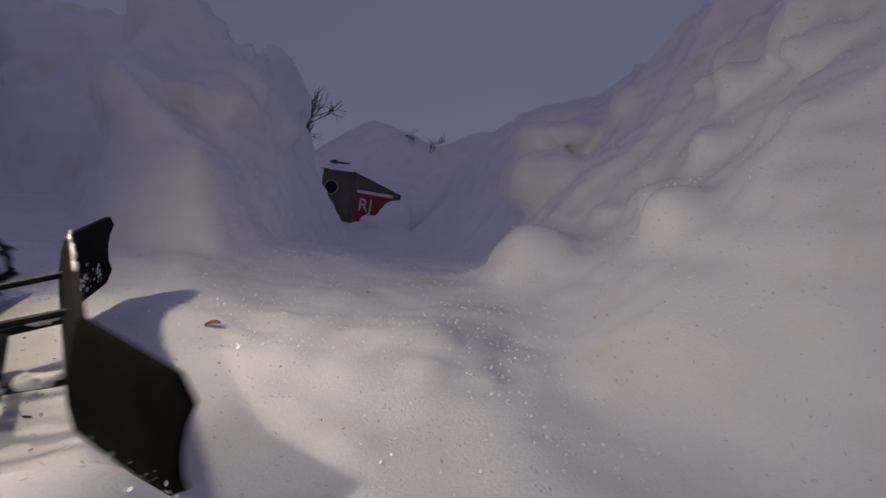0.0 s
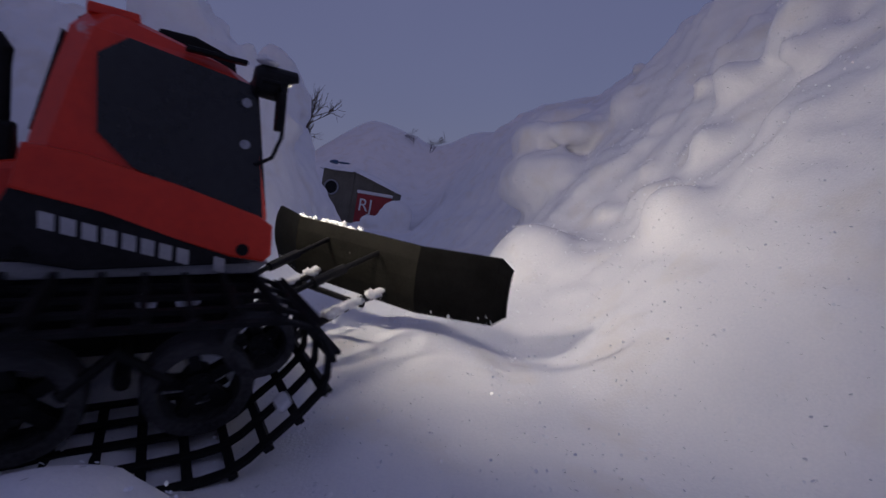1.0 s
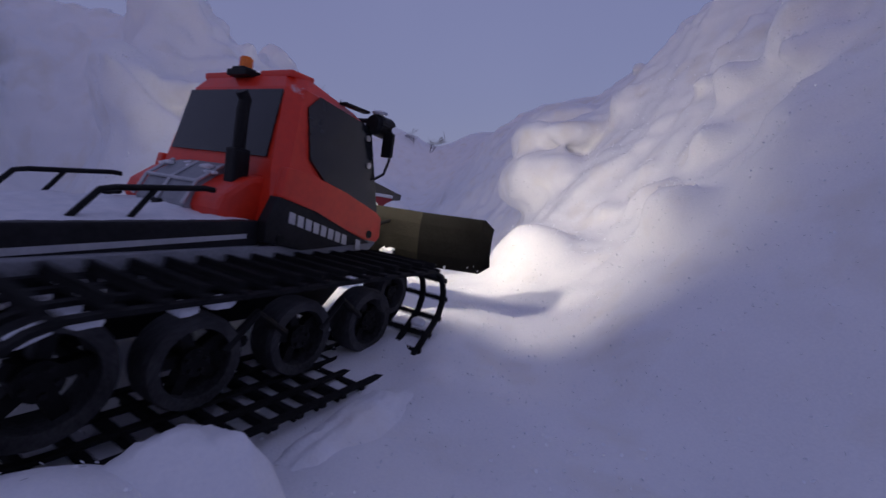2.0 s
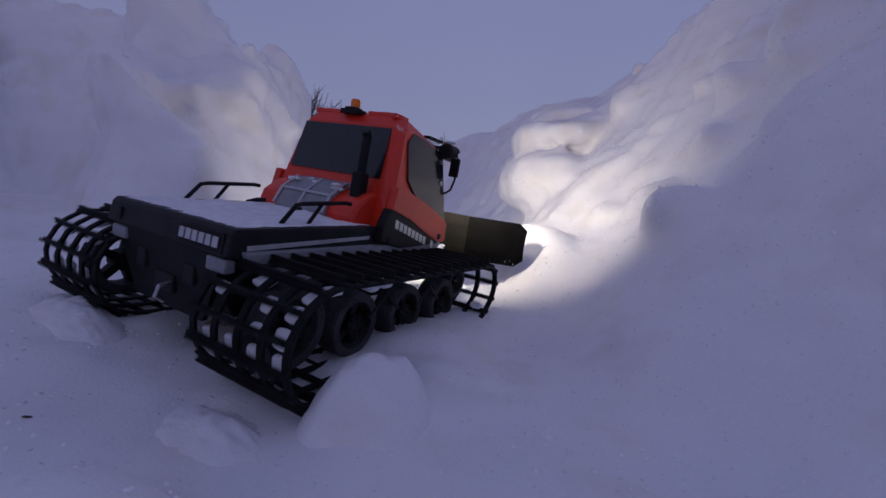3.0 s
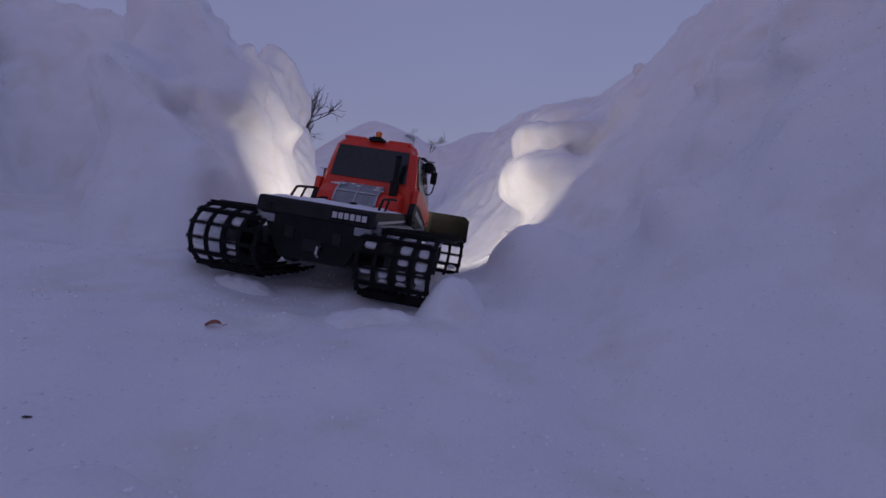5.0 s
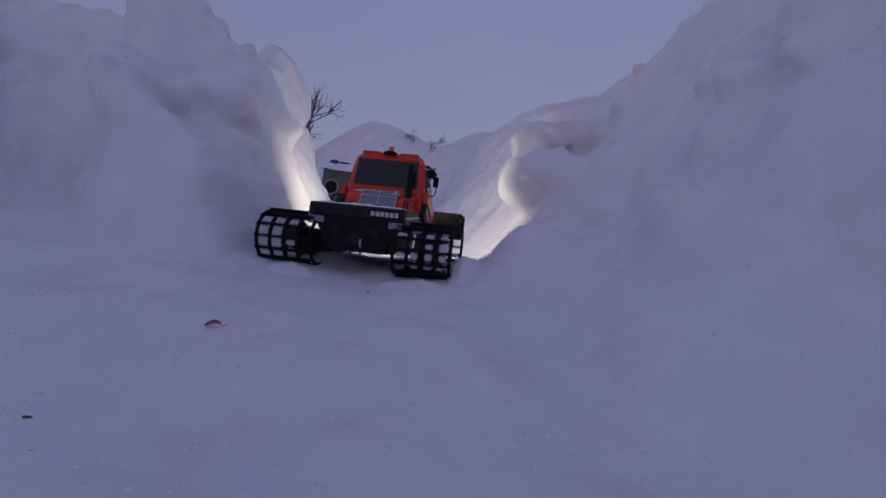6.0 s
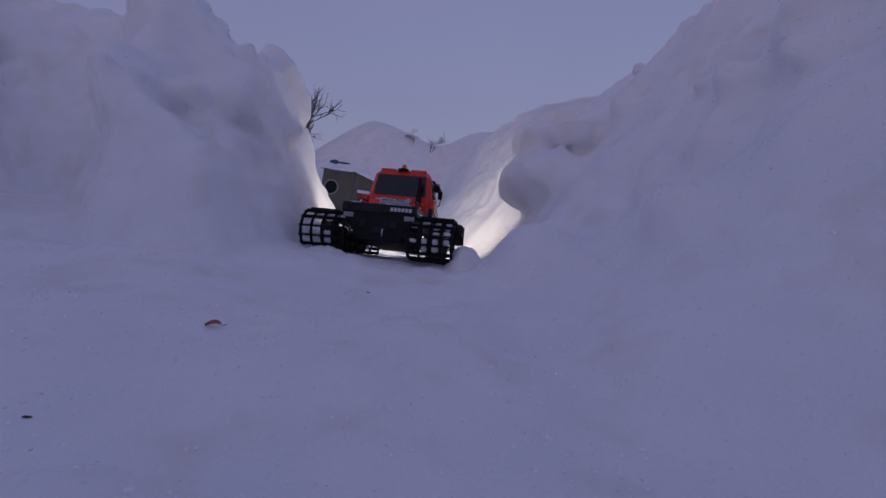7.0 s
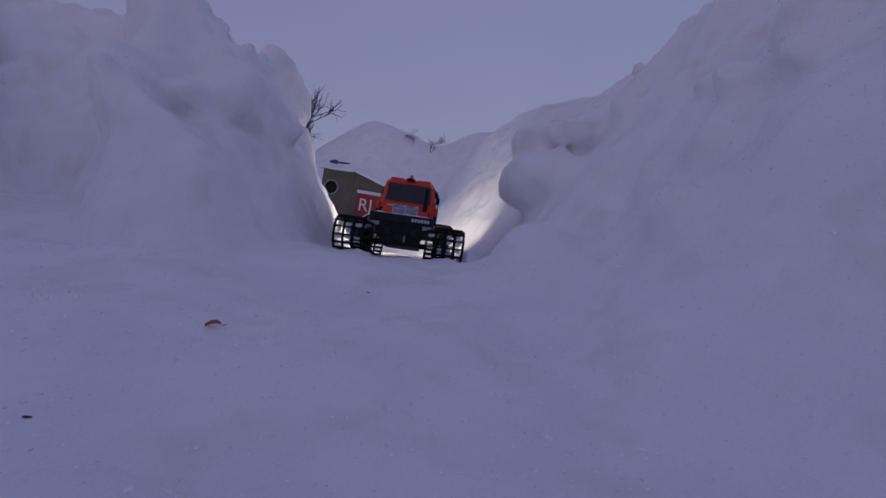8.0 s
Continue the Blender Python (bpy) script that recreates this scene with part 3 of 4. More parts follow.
def snowcat():
    cat = thing("snowcat", PATH[0][1], "red remote-controlled model snowcat with black tracks and front blade on snow", "model snowcat")
    moving = {"cleats": [], "wheels": []}
    # tub and frame between the tracks
    bm = bmesh.new()
    prism(bm, [(-0.150, 0.082), (-0.150, 0.062), (-0.128, 0.026), (0.085, 0.024), (0.108, 0.045), (0.108, 0.086)], -0.046, 0.046, 0.002)
    tub = part("chassis", bm, BLACK, cat, "black plastic chassis tub")
    bm = bmesh.new()
    for x in (-0.030, 0.030):
        box(bm, x - 0.006, x + 0.006, -0.156, -0.149, 0.050, 0.064, 0.0015)
    box(bm, -0.012, 0.012, -0.155, -0.149, 0.038, 0.052, 0.002)
    part("tow_bracket", bm, DARK_GREY, tub)
    bm = bmesh.new()
    tube(bm, [(0.012, -0.156, 0.047), (0.012, -0.164, 0.045), (0.012, -0.166, 0.038), (0.012, -0.160, 0.034)], 0.0018)
    part("tow_hook", bm, METAL, tub, "small bright metal tow hook")
    for s in (-1, 1):
        for y in (-0.11, -0.035, 0.04):
            bm = bmesh.new()
            tube(bm, [(s * 0.04, y, 0.034), (s * 0.100, y, 0.032)], 0.004)
            part("axle", bm, BLACK, tub)
        # grey guard over the inner track edge
        bm = bmesh.new()
        prism(bm, [(-0.150, 0.0815), (-0.146, 0.072), (0.100, 0.083), (0.108, 0.090), (0.02, 0.088)], s * 0.046, s * 0.079, 0.001)
        part("side_guard", bm, GREY, cat, "grey plastic side guard over the track")
    # rear deck
    bm = bmesh.new()
    prism(bm, [(-0.155, 0.0965), (-0.158, 0.093), (-0.160, 0.078), (-0.150, 0.0765), (-0.010, 0.086), (-0.008, 0.102), (-0.012, 0.1035)], -0.0735, 0.0735, 0.0015)
    deck = part("rear_deck", bm, DARK_GREY, cat, "dark grey flat cargo deck with silver stripes")
    for s in (-1, 1):
        bm = bmesh.new()
        x = s * 0.0738
        panel(bm, [(x, -0.146, 0.0820), (x, -0.020, 0.0915), (x, -0.020, 0.0945), (x, -0.146, 0.0855)][::s], 0.0008)
        part("side_stripe", bm, SILVER, deck, "silver stripe with worn lettering")
        bm = bmesh.new()
        box(bm, s * 0.058 - 0.004, s * 0.058 + 0.004, -0.1605, -0.152, 0.0800, 0.0900, 0.001)
        part("deck_buffer", bm, BLACK, deck)
    # maker's plate: plain bars only
    bm = bmesh.new()
    panel(bm, [(0.020, -0.1602, 0.0795), (0.068, -0.1602, 0.0795), (0.068, -0.1592, 0.0925), (0.020, -0.1592, 0.0925)], 0.001)
    plate = part("plate", bm, BLACK, deck)
    for k in range(6):
        bm = bmesh.new()
        x = 0.0225 + k * 0.0072
        panel(bm, [(x, -0.1612, 0.0825), (x + 0.0055, -0.1612, 0.0825), (x + 0.0055, -0.1606, 0.0895), (x, -0.1606, 0.0895)], 0.0008)
        part("plate_bar", bm, SILVER, plate)
    bm = bmesh.new()
    panel(bm, [(-0.042, -0.1500, 0.026), (0.042, -0.1500, 0.026), (0.068, -0.1570, 0.0790), (-0.068, -0.1570, 0.0790)], 0.004)
    apron = part("rear_apron", bm, BLACK, cat, "black sloping rear panel under the deck")
    for s in (-1, 1):
        bm = bmesh.new()
        box(bm, s * 0.060 - 0.010, s * 0.060 + 0.010, -0.158, -0.150, 0.0660, 0.0755, 0.0015)
        part("tail_block", bm, GREY, apron, "small grey tail block dusted with snow")
    # snow on the deck
    bm = bmesh.new()
    nx, ny = 34, 36
    grid = [[None] * (ny + 1) for _ in range(nx + 1)]
    for i in range(nx + 1):
        for j in range(ny + 1):
            x, y = -0.070 + 0.140 * i / nx, -0.152 + 0.138 * j / ny
            edge = min(i, nx - i, j, ny - j) / 4
            z = 0.0962 + (y + 0.155) * 0.047 + 0.0045 * min(edge, 1) * (0.6 + 0.7 * noise.noise(Vector((x * 45, y * 45, 3)))) + 0.0008 * noise.noise(Vector((x * 200, y * 200, 1)))
            grid[i][j] = bm.verts.new((x, y, z))
    for i in range(nx):
        for j in range(ny):
            bm.faces.new((grid[i][j], grid[i + 1][j], grid[i + 1][j + 1], grid[i][j + 1]))
    part("snow_cover", bm, SNOW_CAKE, deck, "thin cover of fresh snow on the deck", smooth=True)
    # hand rails
    for s in (-1, 1):
        bm = bmesh.new()
        x = s * 0.060
        tube(bm, [(x, -0.110, 0.099), (x, -0.097, 0.1145), (x, -0.090, 0.1160), (x, -0.042, 0.1205), (x, -0.036, 0.1200)], 0.0018)
        tube(bm, [(x, -0.083, 0.100), (x, -0.070, 0.1180)], 0.0016)
        part("hand_rail", bm, BLACK, cat, "black bent-wire hand rail")
    bm = bmesh.new()
    tube(bm, [(-0.052, -0.055, 0.103), (-0.046, -0.048, 0.107), (-0.038, -0.046, 0.108)], 0.0022)
    part("winch_lever", bm, BLACK, cat)
    # engine cover
    bm = bmesh.new()
    prism(bm, [(-0.030, 0.099), (-0.034, 0.108), (-0.030, 0.119), (-0.014, 0.131), (0.012, 0.136), (0.012, 0.099)], -0.062, 0.062, 0.004)
    cover = part("engine_cover", bm, RED, cat, smooth=False)
    bm = bmesh.new()
    prism(bm, [(-0.036, 0.101), (-0.0385, 0.107), (-0.030, 0.123), (-0.012, 0.137), (0.006, 0.140), (0.006, 0.101)], -0.034, 0.030, 0.003)
    grille = part("grille", bm, GREY, cover, "grey engine grille dusted with snow")
    for k in range(3):
        bm = bmesh.new()
        x = -0.034 + 0.032 * k
        tube(bm, [(x, -0.039, 0.108), (x, -0.0305, 0.1240), (x, -0.012, 0.1375)], 0.0014, 6)
        part("grille_bar", bm, SILVER, grille)
    bm = bmesh.new()
    tube(bm, [(-0.034, -0.0305, 0.1240), (0.030, -0.0305, 0.1240)], 0.0014, 6)
    part("grille_bar", bm, SILVER, grille)
    bm = bmesh.new()
    box(bm, -0.006, 0.004, -0.0405, -0.036, 0.103, 0.108, 0.001)
    part("grille_catch", bm, BLACK, grille)
    bm = bmesh.new()
    for k in range(26):
        rr = random.Random(k)
        lump(bm, (rr.uniform(-0.055, 0.03), rr.uniform(-0.022, 0.0), 0.134 + rr.uniform(-0.003, 0.002)), (rr.uniform(0.004, 0.010), rr.uniform(0.003, 0.007), 0.002), k, sub=1)
    part("snow_dusting", bm, SNOW_CAKE, cover, smooth=True)["kind"] = "stuff"
    # cab shell
    bm = bmesh.new()
    loops = []
    for z, y0, y1, w, c in ((0.100, -0.006, 0.106, 0.0800, 0.006), (0.118, -0.004, 0.1055, 0.0790, 0.007), (0.140, -0.001, 0.1020, 0.0745, 0.008),
                            (0.175, 0.0065, 0.0985, 0.0695, 0.009), (0.200, 0.0125, 0.0960, 0.0655, 0.010), (0.2090, 0.018, 0.092, 0.0600, 0.012), (0.2125, 0.024, 0.086, 0.0520, 0.013)):
        drop = max(0.0, z - 0.195) * 0.35
        corner = [(-w + c, y0), (w - c, y0), (w, y0 + c), (w, y1 - c), (w - c, y1), (-w + c, y1), (-w, y1 - c), (-w, y0 + c)]
        loops.append([bm.verts.new((x, y, z - (drop + 0.009 * max(0, z - 0.15) / 0.06) * max(0, (y - 0.03) / 0.06))) for x, y in corner])
    for a, b in zip(loops, loops[1:]):
        for k in range(8):
            bm.faces.new((a[k], a[(k + 1) % 8], b[(k + 1) % 8], b[k]))
    bm.faces.new(loops[0][::-1])
    bm.faces.new(loops[-1])
    bmesh.ops.bevel(bm, geom=[e for e in bm.edges if e.calc_face_angle(0) > 0.35], offset=0.0022, segments=2, affect="EDGES", profile=0.6)
    cab = part("cab", bm, RED, cat, "glossy red cab shell with tinted windows")
    bm = bmesh.new()
    panel(bm, [(-0.0600, -0.0013, 0.1475), (0.0600, -0.0013, 0.1475), (0.0565, 0.0095, 0.1970), (-0.0565, 0.0095, 0.1970)], 0.0012)
    part("rear_window", bm, GLASS, cab, "dark tinted rear window")
    for s in (-1, 1):
        bm = bmesh.new()
        outline = [(0.0255, 0.151), (0.040, 0.1360), (0.102, 0.1130), (0.0955, 0.1890), (0.0360, 0.1985), (0.0242, 0.188)]
        panel(bm, [(s * (0.0812 - 0.0135 * (z - 0.1165) / 0.0765), y, z) for y, z in outline][::s], 0.0030)
        part("side_window", bm, GLASS, cab, "dark tinted side window with cut corners")
        for z in (0.156, 0.179):
            bm = bmesh.new()
            disc(bm, (s * (0.0816 - 0.0135 * (z - 0.1165) / 0.0765), 0.0905, z), 0.0026, 0.0020, 12)
            part("window_screw", bm, METAL, cab)
        bm = bmesh.new()
        box(bm, s * 0.066 - 0.004, s * 0.066 + 0.004, 0.060, 0.090, 0.1995, 0.2020, 0.001)
        part("roof_slot", bm, BLACK, cab)
        # fender
        bm = bmesh.new()
        prism(bm, [(-0.004, 0.121), (0.030, 0.115), (0.060, 0.102), (0.086, 0.093), (0.104, 0.0905), (0.108, 0.095), (0.1075, 0.112), (0.100, 0.117), (0.060, 0.130), (0.020, 0.140), (0.000, 0.142)],
              s * 0.074, s * 0.0828, 0.0016)
        part("fender", bm, RED, cat)
        bm = bmesh.new()
        disc(bm, (s * 0.0829, 0.092, 0.0975), 0.0034, 0.0016, 14)
        part("body_pin_hole", bm, BLACK, cat)
        # dark skirt with its row of plain marks
        bm = bmesh.new()
        prism(bm, [(-0.012, 0.090), (-0.012, 0.104), (-0.004, 0.1215), (0.030, 0.1155), (0.060, 0.1025), (0.086, 0.0935), (0.098, 0.0895), (0.020, 0.084)], s * 0.072, s * 0.0815, 0.001)
        skirt = part("skirt", bm, DARK_GREY, cat, "dark skirt panel with pale lettering")
        for k in range(10):
            if k == 8:
                continue
            bm = bmesh.new()
            y = 0.006 + k * 0.0078 + (0.002 if k > 8 else 0)
            z = 0.1085 - 0.0021 * k
            x = s * 0.0819
            panel(bm, [(x, y, z - 0.0045), (x, y + 0.0056, z - 0.0060), (x, y + 0.0056, z + 0.0020), (x, y, z + 0.0035)][::s], 0.0008)
            part("skirt_bar", bm, SILVER, skirt)
        bm = bmesh.new()
        disc(bm, (s * 0.0817, 0.000, 0.0925), 0.0030, 0.0016, 12)
        part("skirt_hole", bm, BLACK, skirt)
    bm = bmesh.new()
    panel(bm, [(0.066, 0.1062, 0.120), (-0.066, 0.1062, 0.120), (-0.056, 0.0985, 0.190), (0.056, 0.0985, 0.190)], 0.0016)
    part("windscreen", bm, GLASS, cab, "dark tinted windscreen")
    # roof fittings
    bm = bmesh.new()
    prism(bm, [(0.046, 0.205), (0.048, 0.2150), (0.066, 0.2155), (0.088, 0.2090), (0.090, 0.199)], -0.030, 0.030, 0.002)
    part("roof_hatch", bm, BLACK, cab, "black roof hatch")
    for s in (-1, 1):
        bm = bmesh.new()
        box(bm, s * 0.036 - 0.018, s * 0.036 + 0.018, 0.018, 0.040, 0.2085, 0.2138, 0.0015)
        part("roof_rib", bm, RED, cab)
        bm = bmesh.new()
        for k in range(9):
            rr = random.Random(40 + k + s)
            lump(bm, (s * 0.036 + rr.uniform(-0.014, 0.014), rr.uniform(0.022, 0.036), 0.2138), (rr.uniform(0.003, 0.007), 0.004, 0.0014), k, sub=1)
        part("snow_dusting", bm, SNOW_CAKE, cab, smooth=True)["kind"] = "stuff"
    bm = bmesh.new()
    box(bm, -0.012, 0.012, 0.010, 0.024, 0.2085, 0.2135, 0.001)
    box(bm, -0.007, 0.007, 0.011, 0.023, 0.2130, 0.2155, 0.0008)
    beacon = part("beacon", bm, BLACK, cab, "orange beacon on a black foot")
    bm = bmesh.new()
    disc(bm, (0.001, 0.0175, 0.2195), 0.0050, 0.0090, 18, "z")
    bmesh.ops.bevel(bm, geom=[e for e in bm.edges if e.calc_length() < 0.003 and e.verts[0].co.z > 0.22 and e.verts[1].co.z > 0.22], offset=0.0012, segments=2, affect="EDGES")
    part("beacon_lens", bm, ORANGE, beacon, "translucent orange lens")
    # exhaust stack
    bm = bmesh.new()
    box(bm, 0.042, 0.0535, -0.020, -0.008, 0.120, 0.1500, 0.002)
    tube(bm, [(0.0478, -0.014, 0.148), (0.0478, -0.0135, 0.176), (0.0478, -0.0125, 0.183), (0.0478, -0.016, 0.188)], 0.0042, 12)
    part("exhaust_pipe", bm, BLACK, cat, "matt black exhaust stack")
    # lamps and mirrors on brackets at the roof's front edge
    bm = bmesh.new()
    tube(bm, [(-0.078, 0.1000, 0.196), (0.078, 0.1000, 0.196)], 0.0024)
    part("lamp_bar", bm, BLACK, cat)
    for s in (-1, 1):
        bm = bmesh.new()
        m = Matrix.Translation((s * 0.070, 0.106, 0.1925)) @ Matrix.Rotation(radians(9 if s < 0 else 0), 4, "Z") @ Matrix.Rotation(radians(-2), 4, "X")
        prof = ((0.0, -0.013), (0.0070, -0.0125), (0.0092, -0.009), (0.0096, 0.004), (0.0084, 0.004), (0.0084, -0.007), (0.0, -0.007))
        rows = [[bm.verts.new(m @ Vector((r * math.cos(q), y + (0.0055 if y > 0 and math.sin(q) > 0.3 else 0), r * math.sin(q)))) for r, y in prof] for q in [2 * math.pi * k / 20 for k in range(20)]]
        for k in range(20):
            for e in range(len(prof) - 1):
                bm.faces.new((rows[k][e], rows[k][e + 1], rows[(k + 1) % 20][e + 1], rows[(k + 1) % 20][e]))
        bmesh.ops.remove_doubles(bm, verts=bm.verts, dist=1e-5)
        housing = part("work_lamp", bm, BLACK, cat, "black work lamp with a lit white lens")
        bm = bmesh.new()
        disc(bm, (0, 0, 0), 0.0080, 0.001, 20, "y")
        for v in bm.verts:
            v.co = m @ (v.co + Vector((0, 0.0032 if s < 0 else -0.0016, 0)))
        part("lamp_lens", bm, LAMP, housing, "lit white lamp lens")
        bm = bmesh.new()
        lump(bm, (s * 0.072, 0.100, 0.2030), (0.008, 0.006, 0.0022), 3 + s)
        part("snow_cap", bm, SNOW_CAKE, housing, smooth=True)
        bm = bmesh.new()
        tube(bm, [(s * 0.079, 0.096, 0.192), (s * 0.080, 0.1055, 0.192), (s * 0.082, 0.108, 0.186), (s * 0.082, 0.108, 0.163), (s * 0.081, 0.104, 0.151), (s * 0.078, 0.097, 0.146), (s * 0.074, 0.096, 0.146)], 0.0012)
        arm = part("mirror_arm", bm, BLACK, cat)
        bm = bmesh.new()
        box(bm, s * 0.080 - 0.0055, s * 0.080 + 0.0055, 0.1045, 0.1085, 0.1660, 0.1870, 0.0012)
        part("mirror", bm, BLACK, arm, "black wing mirror")
    # tracks and wheels
    for s in (-1, 1):
        track(cat, s, moving["cleats"])
        for y, z, r in ((0.100, 0.0510, 0.0190), (0.073, 0.0300, 0.0262), (0.002, 0.0300, 0.0262), (-0.069, 0.0300, 0.0262), (-0.133, 0.0375, 0.0290)):
            moving["wheels"].append((wheel(cat, s * 0.102, y, z, r), r + 0.009))
        for y in (0.038, -0.034):
            bm = bmesh.new()
            tube(bm, [(s * 0.110, y - 0.020, 0.033), (s * 0.110, y, 0.052), (s * 0.110, y + 0.022, 0.036)], 0.0030)
            part("suspension_arm", bm, BLACK, cat)
    # blade and its arms, about the pivot
    bm = bmesh.new()

    def blade_sheet(x0, x1, ya, yb, cut=0.0):
        prof = [(0.0018, 0.000), (-0.0012, 0.014), (-0.0020, 0.030), (-0.0012, 0.046), (0.0012, 0.058)]
        tall = lambda x, zz: 0.029 + (zz - 0.029) * (1 - cut if x == x1 else 1)
        front = [[bm.verts.new((x, y + yy, tall(x, zz))) for yy, zz in prof] for x, y in ((x0, ya), (x1, yb))]
        back = [[bm.verts.new((x, y + yy - 0.0030, tall(x, zz))) for yy, zz in prof] for x, y in ((x0, ya), (x1, yb))]
        n = len(prof)
        for k in range(n - 1):
            bm.faces.new((front[0][k], front[0][k + 1], front[1][k + 1], front[1][k]))
            bm.faces.new((back[0][k], back[1][k], back[1][k + 1], back[0][k + 1]))
            for e in (0, 1):
                bm.faces.new((front[e][k], back[e][k], back[e][k + 1], front[e][k + 1]))
        for k in (0, n - 1):
            bm.faces.new((front[0][k], front[1][k], back[1][k], back[0][k]))

    blade_sheet(-0.072, 0.072, 0.090, 0.090)
    blade = part("blade", bm, STEEL, cat, "dark grey snow blade caked with snow")
    for s in (-1, 1):
        bm = bmesh.new()
        blade_sheet(*((0.0725, 0.1325, 0.0900, 0.116) if s > 0 else (-0.1325, -0.0725, 0.116, 0.0900)))
        part("blade_wing", bm, WING, blade)
        bm = bmesh.new()
        blade_sheet(s * 0.1327, s * 0.1425, 0.1162, 0.1203, 0.30)
        part("end_plate", bm, WING, blade)
        bm = bmesh.new()
        tube(bm, [(s * 0.030, -0.004, -0.010), (s * 0.034, 0.060, 0.006), (s * 0.040, 0.089, 0.010)], 0.0034)
        part("lift_arm", bm, BLACK, blade)
        bm = bmesh.new()
        tube(bm, [(s * 0.024, -0.002, 0.022), (s * 0.030, 0.088, 0.044)], 0.0022)
        rod = part("push_rod", bm, BLACK, blade)
        bm = bmesh.new()
        tube(bm, [(s * 0.0255, 0.018, 0.0268), (s * 0.0275, 0.048, 0.0342)], 0.0040)
        part("rod_sleeve", bm, DARK_GREY, rod)
        bm = bmesh.new()
        for k in range(30):
            rr = random.Random(70 + k + s)
            t = rr.uniform(0.3, 1.0)
            lump(bm, (s * (0.030 + 0.010 * t), -0.004 + 0.092 * t, -0.006 + 0.018 * t + rr.uniform(0, 0.003)), (rr.uniform(0.003, 0.0065), rr.uniform(0.004, 0.010), rr.uniform(0.002, 0.0045)), k, sub=1)
        part("caked_snow", bm, SNOW_CAKE, blade, "snow caked on the arms", smooth=True)["kind"] = "stuff"
    bm = bmesh.new()
    tube(bm, [(-0.040, 0.060, 0.004), (0.040, 0.060, 0.004)], 0.0028)
    part("cross_beam", bm, BLACK, blade)
    bm = bmesh.new()
    for k in range(420):
        rr = random.Random(200 + k)
        kind = rr.random()
        if kind < 0.16:
            x, z, size = rr.gauss(-0.030, 0.022), rr.uniform(0.050, 0.060), rr.uniform(0.0010, 0.0034)
        elif kind < 0.8:
            x, z, size = rr.uniform(-0.128, 0.132), abs(rr.gauss(0, 0.008)) + 0.003, rr.uniform(0.0006, 0.0026)
        else:
            x, z, size = rr.uniform(-0.09, 0.06), rr.uniform(0.010, 0.050), rr.uniform(0.0005, 0.0022)
        bow = -0.0020 * math.sin(math.pi * z / 0.058) - 0.0032
        yb = 0.093 + max(0, abs(x) - 0.0725) * 0.433 + bow
        lump(bm, (x, yb, z), (size * rr.uniform(0.8, 1.5), 0.0012, size * rr.uniform(0.7, 1.4)), k, 0.5, sub=1)
    part("caked_snow", bm, SNOW_CAKE, blade, "snow caked on the blade", smooth=True)["kind"] = "stuff"
    return cat, blade, moving


CAT, BLADE, MOVING = snowcat()


# ---------------------------------------------------------------- things beside and behind the cutting
def letters(text, size, m, mat, parent, name):
    cu = bpy.data.curves.new(name, "FONT")
    cu.body, cu.size, cu.extrude = text, size, 0.001
    tmp = new(name, cu)
    me = bpy.data.meshes.new_from_object(tmp)
    bpy.data.objects.remove(tmp)
    me.materials.clear()
    me.materials.append(mat)
    ob = new(name, me)
    ob.parent, ob.matrix_basis = parent, m
    return ob


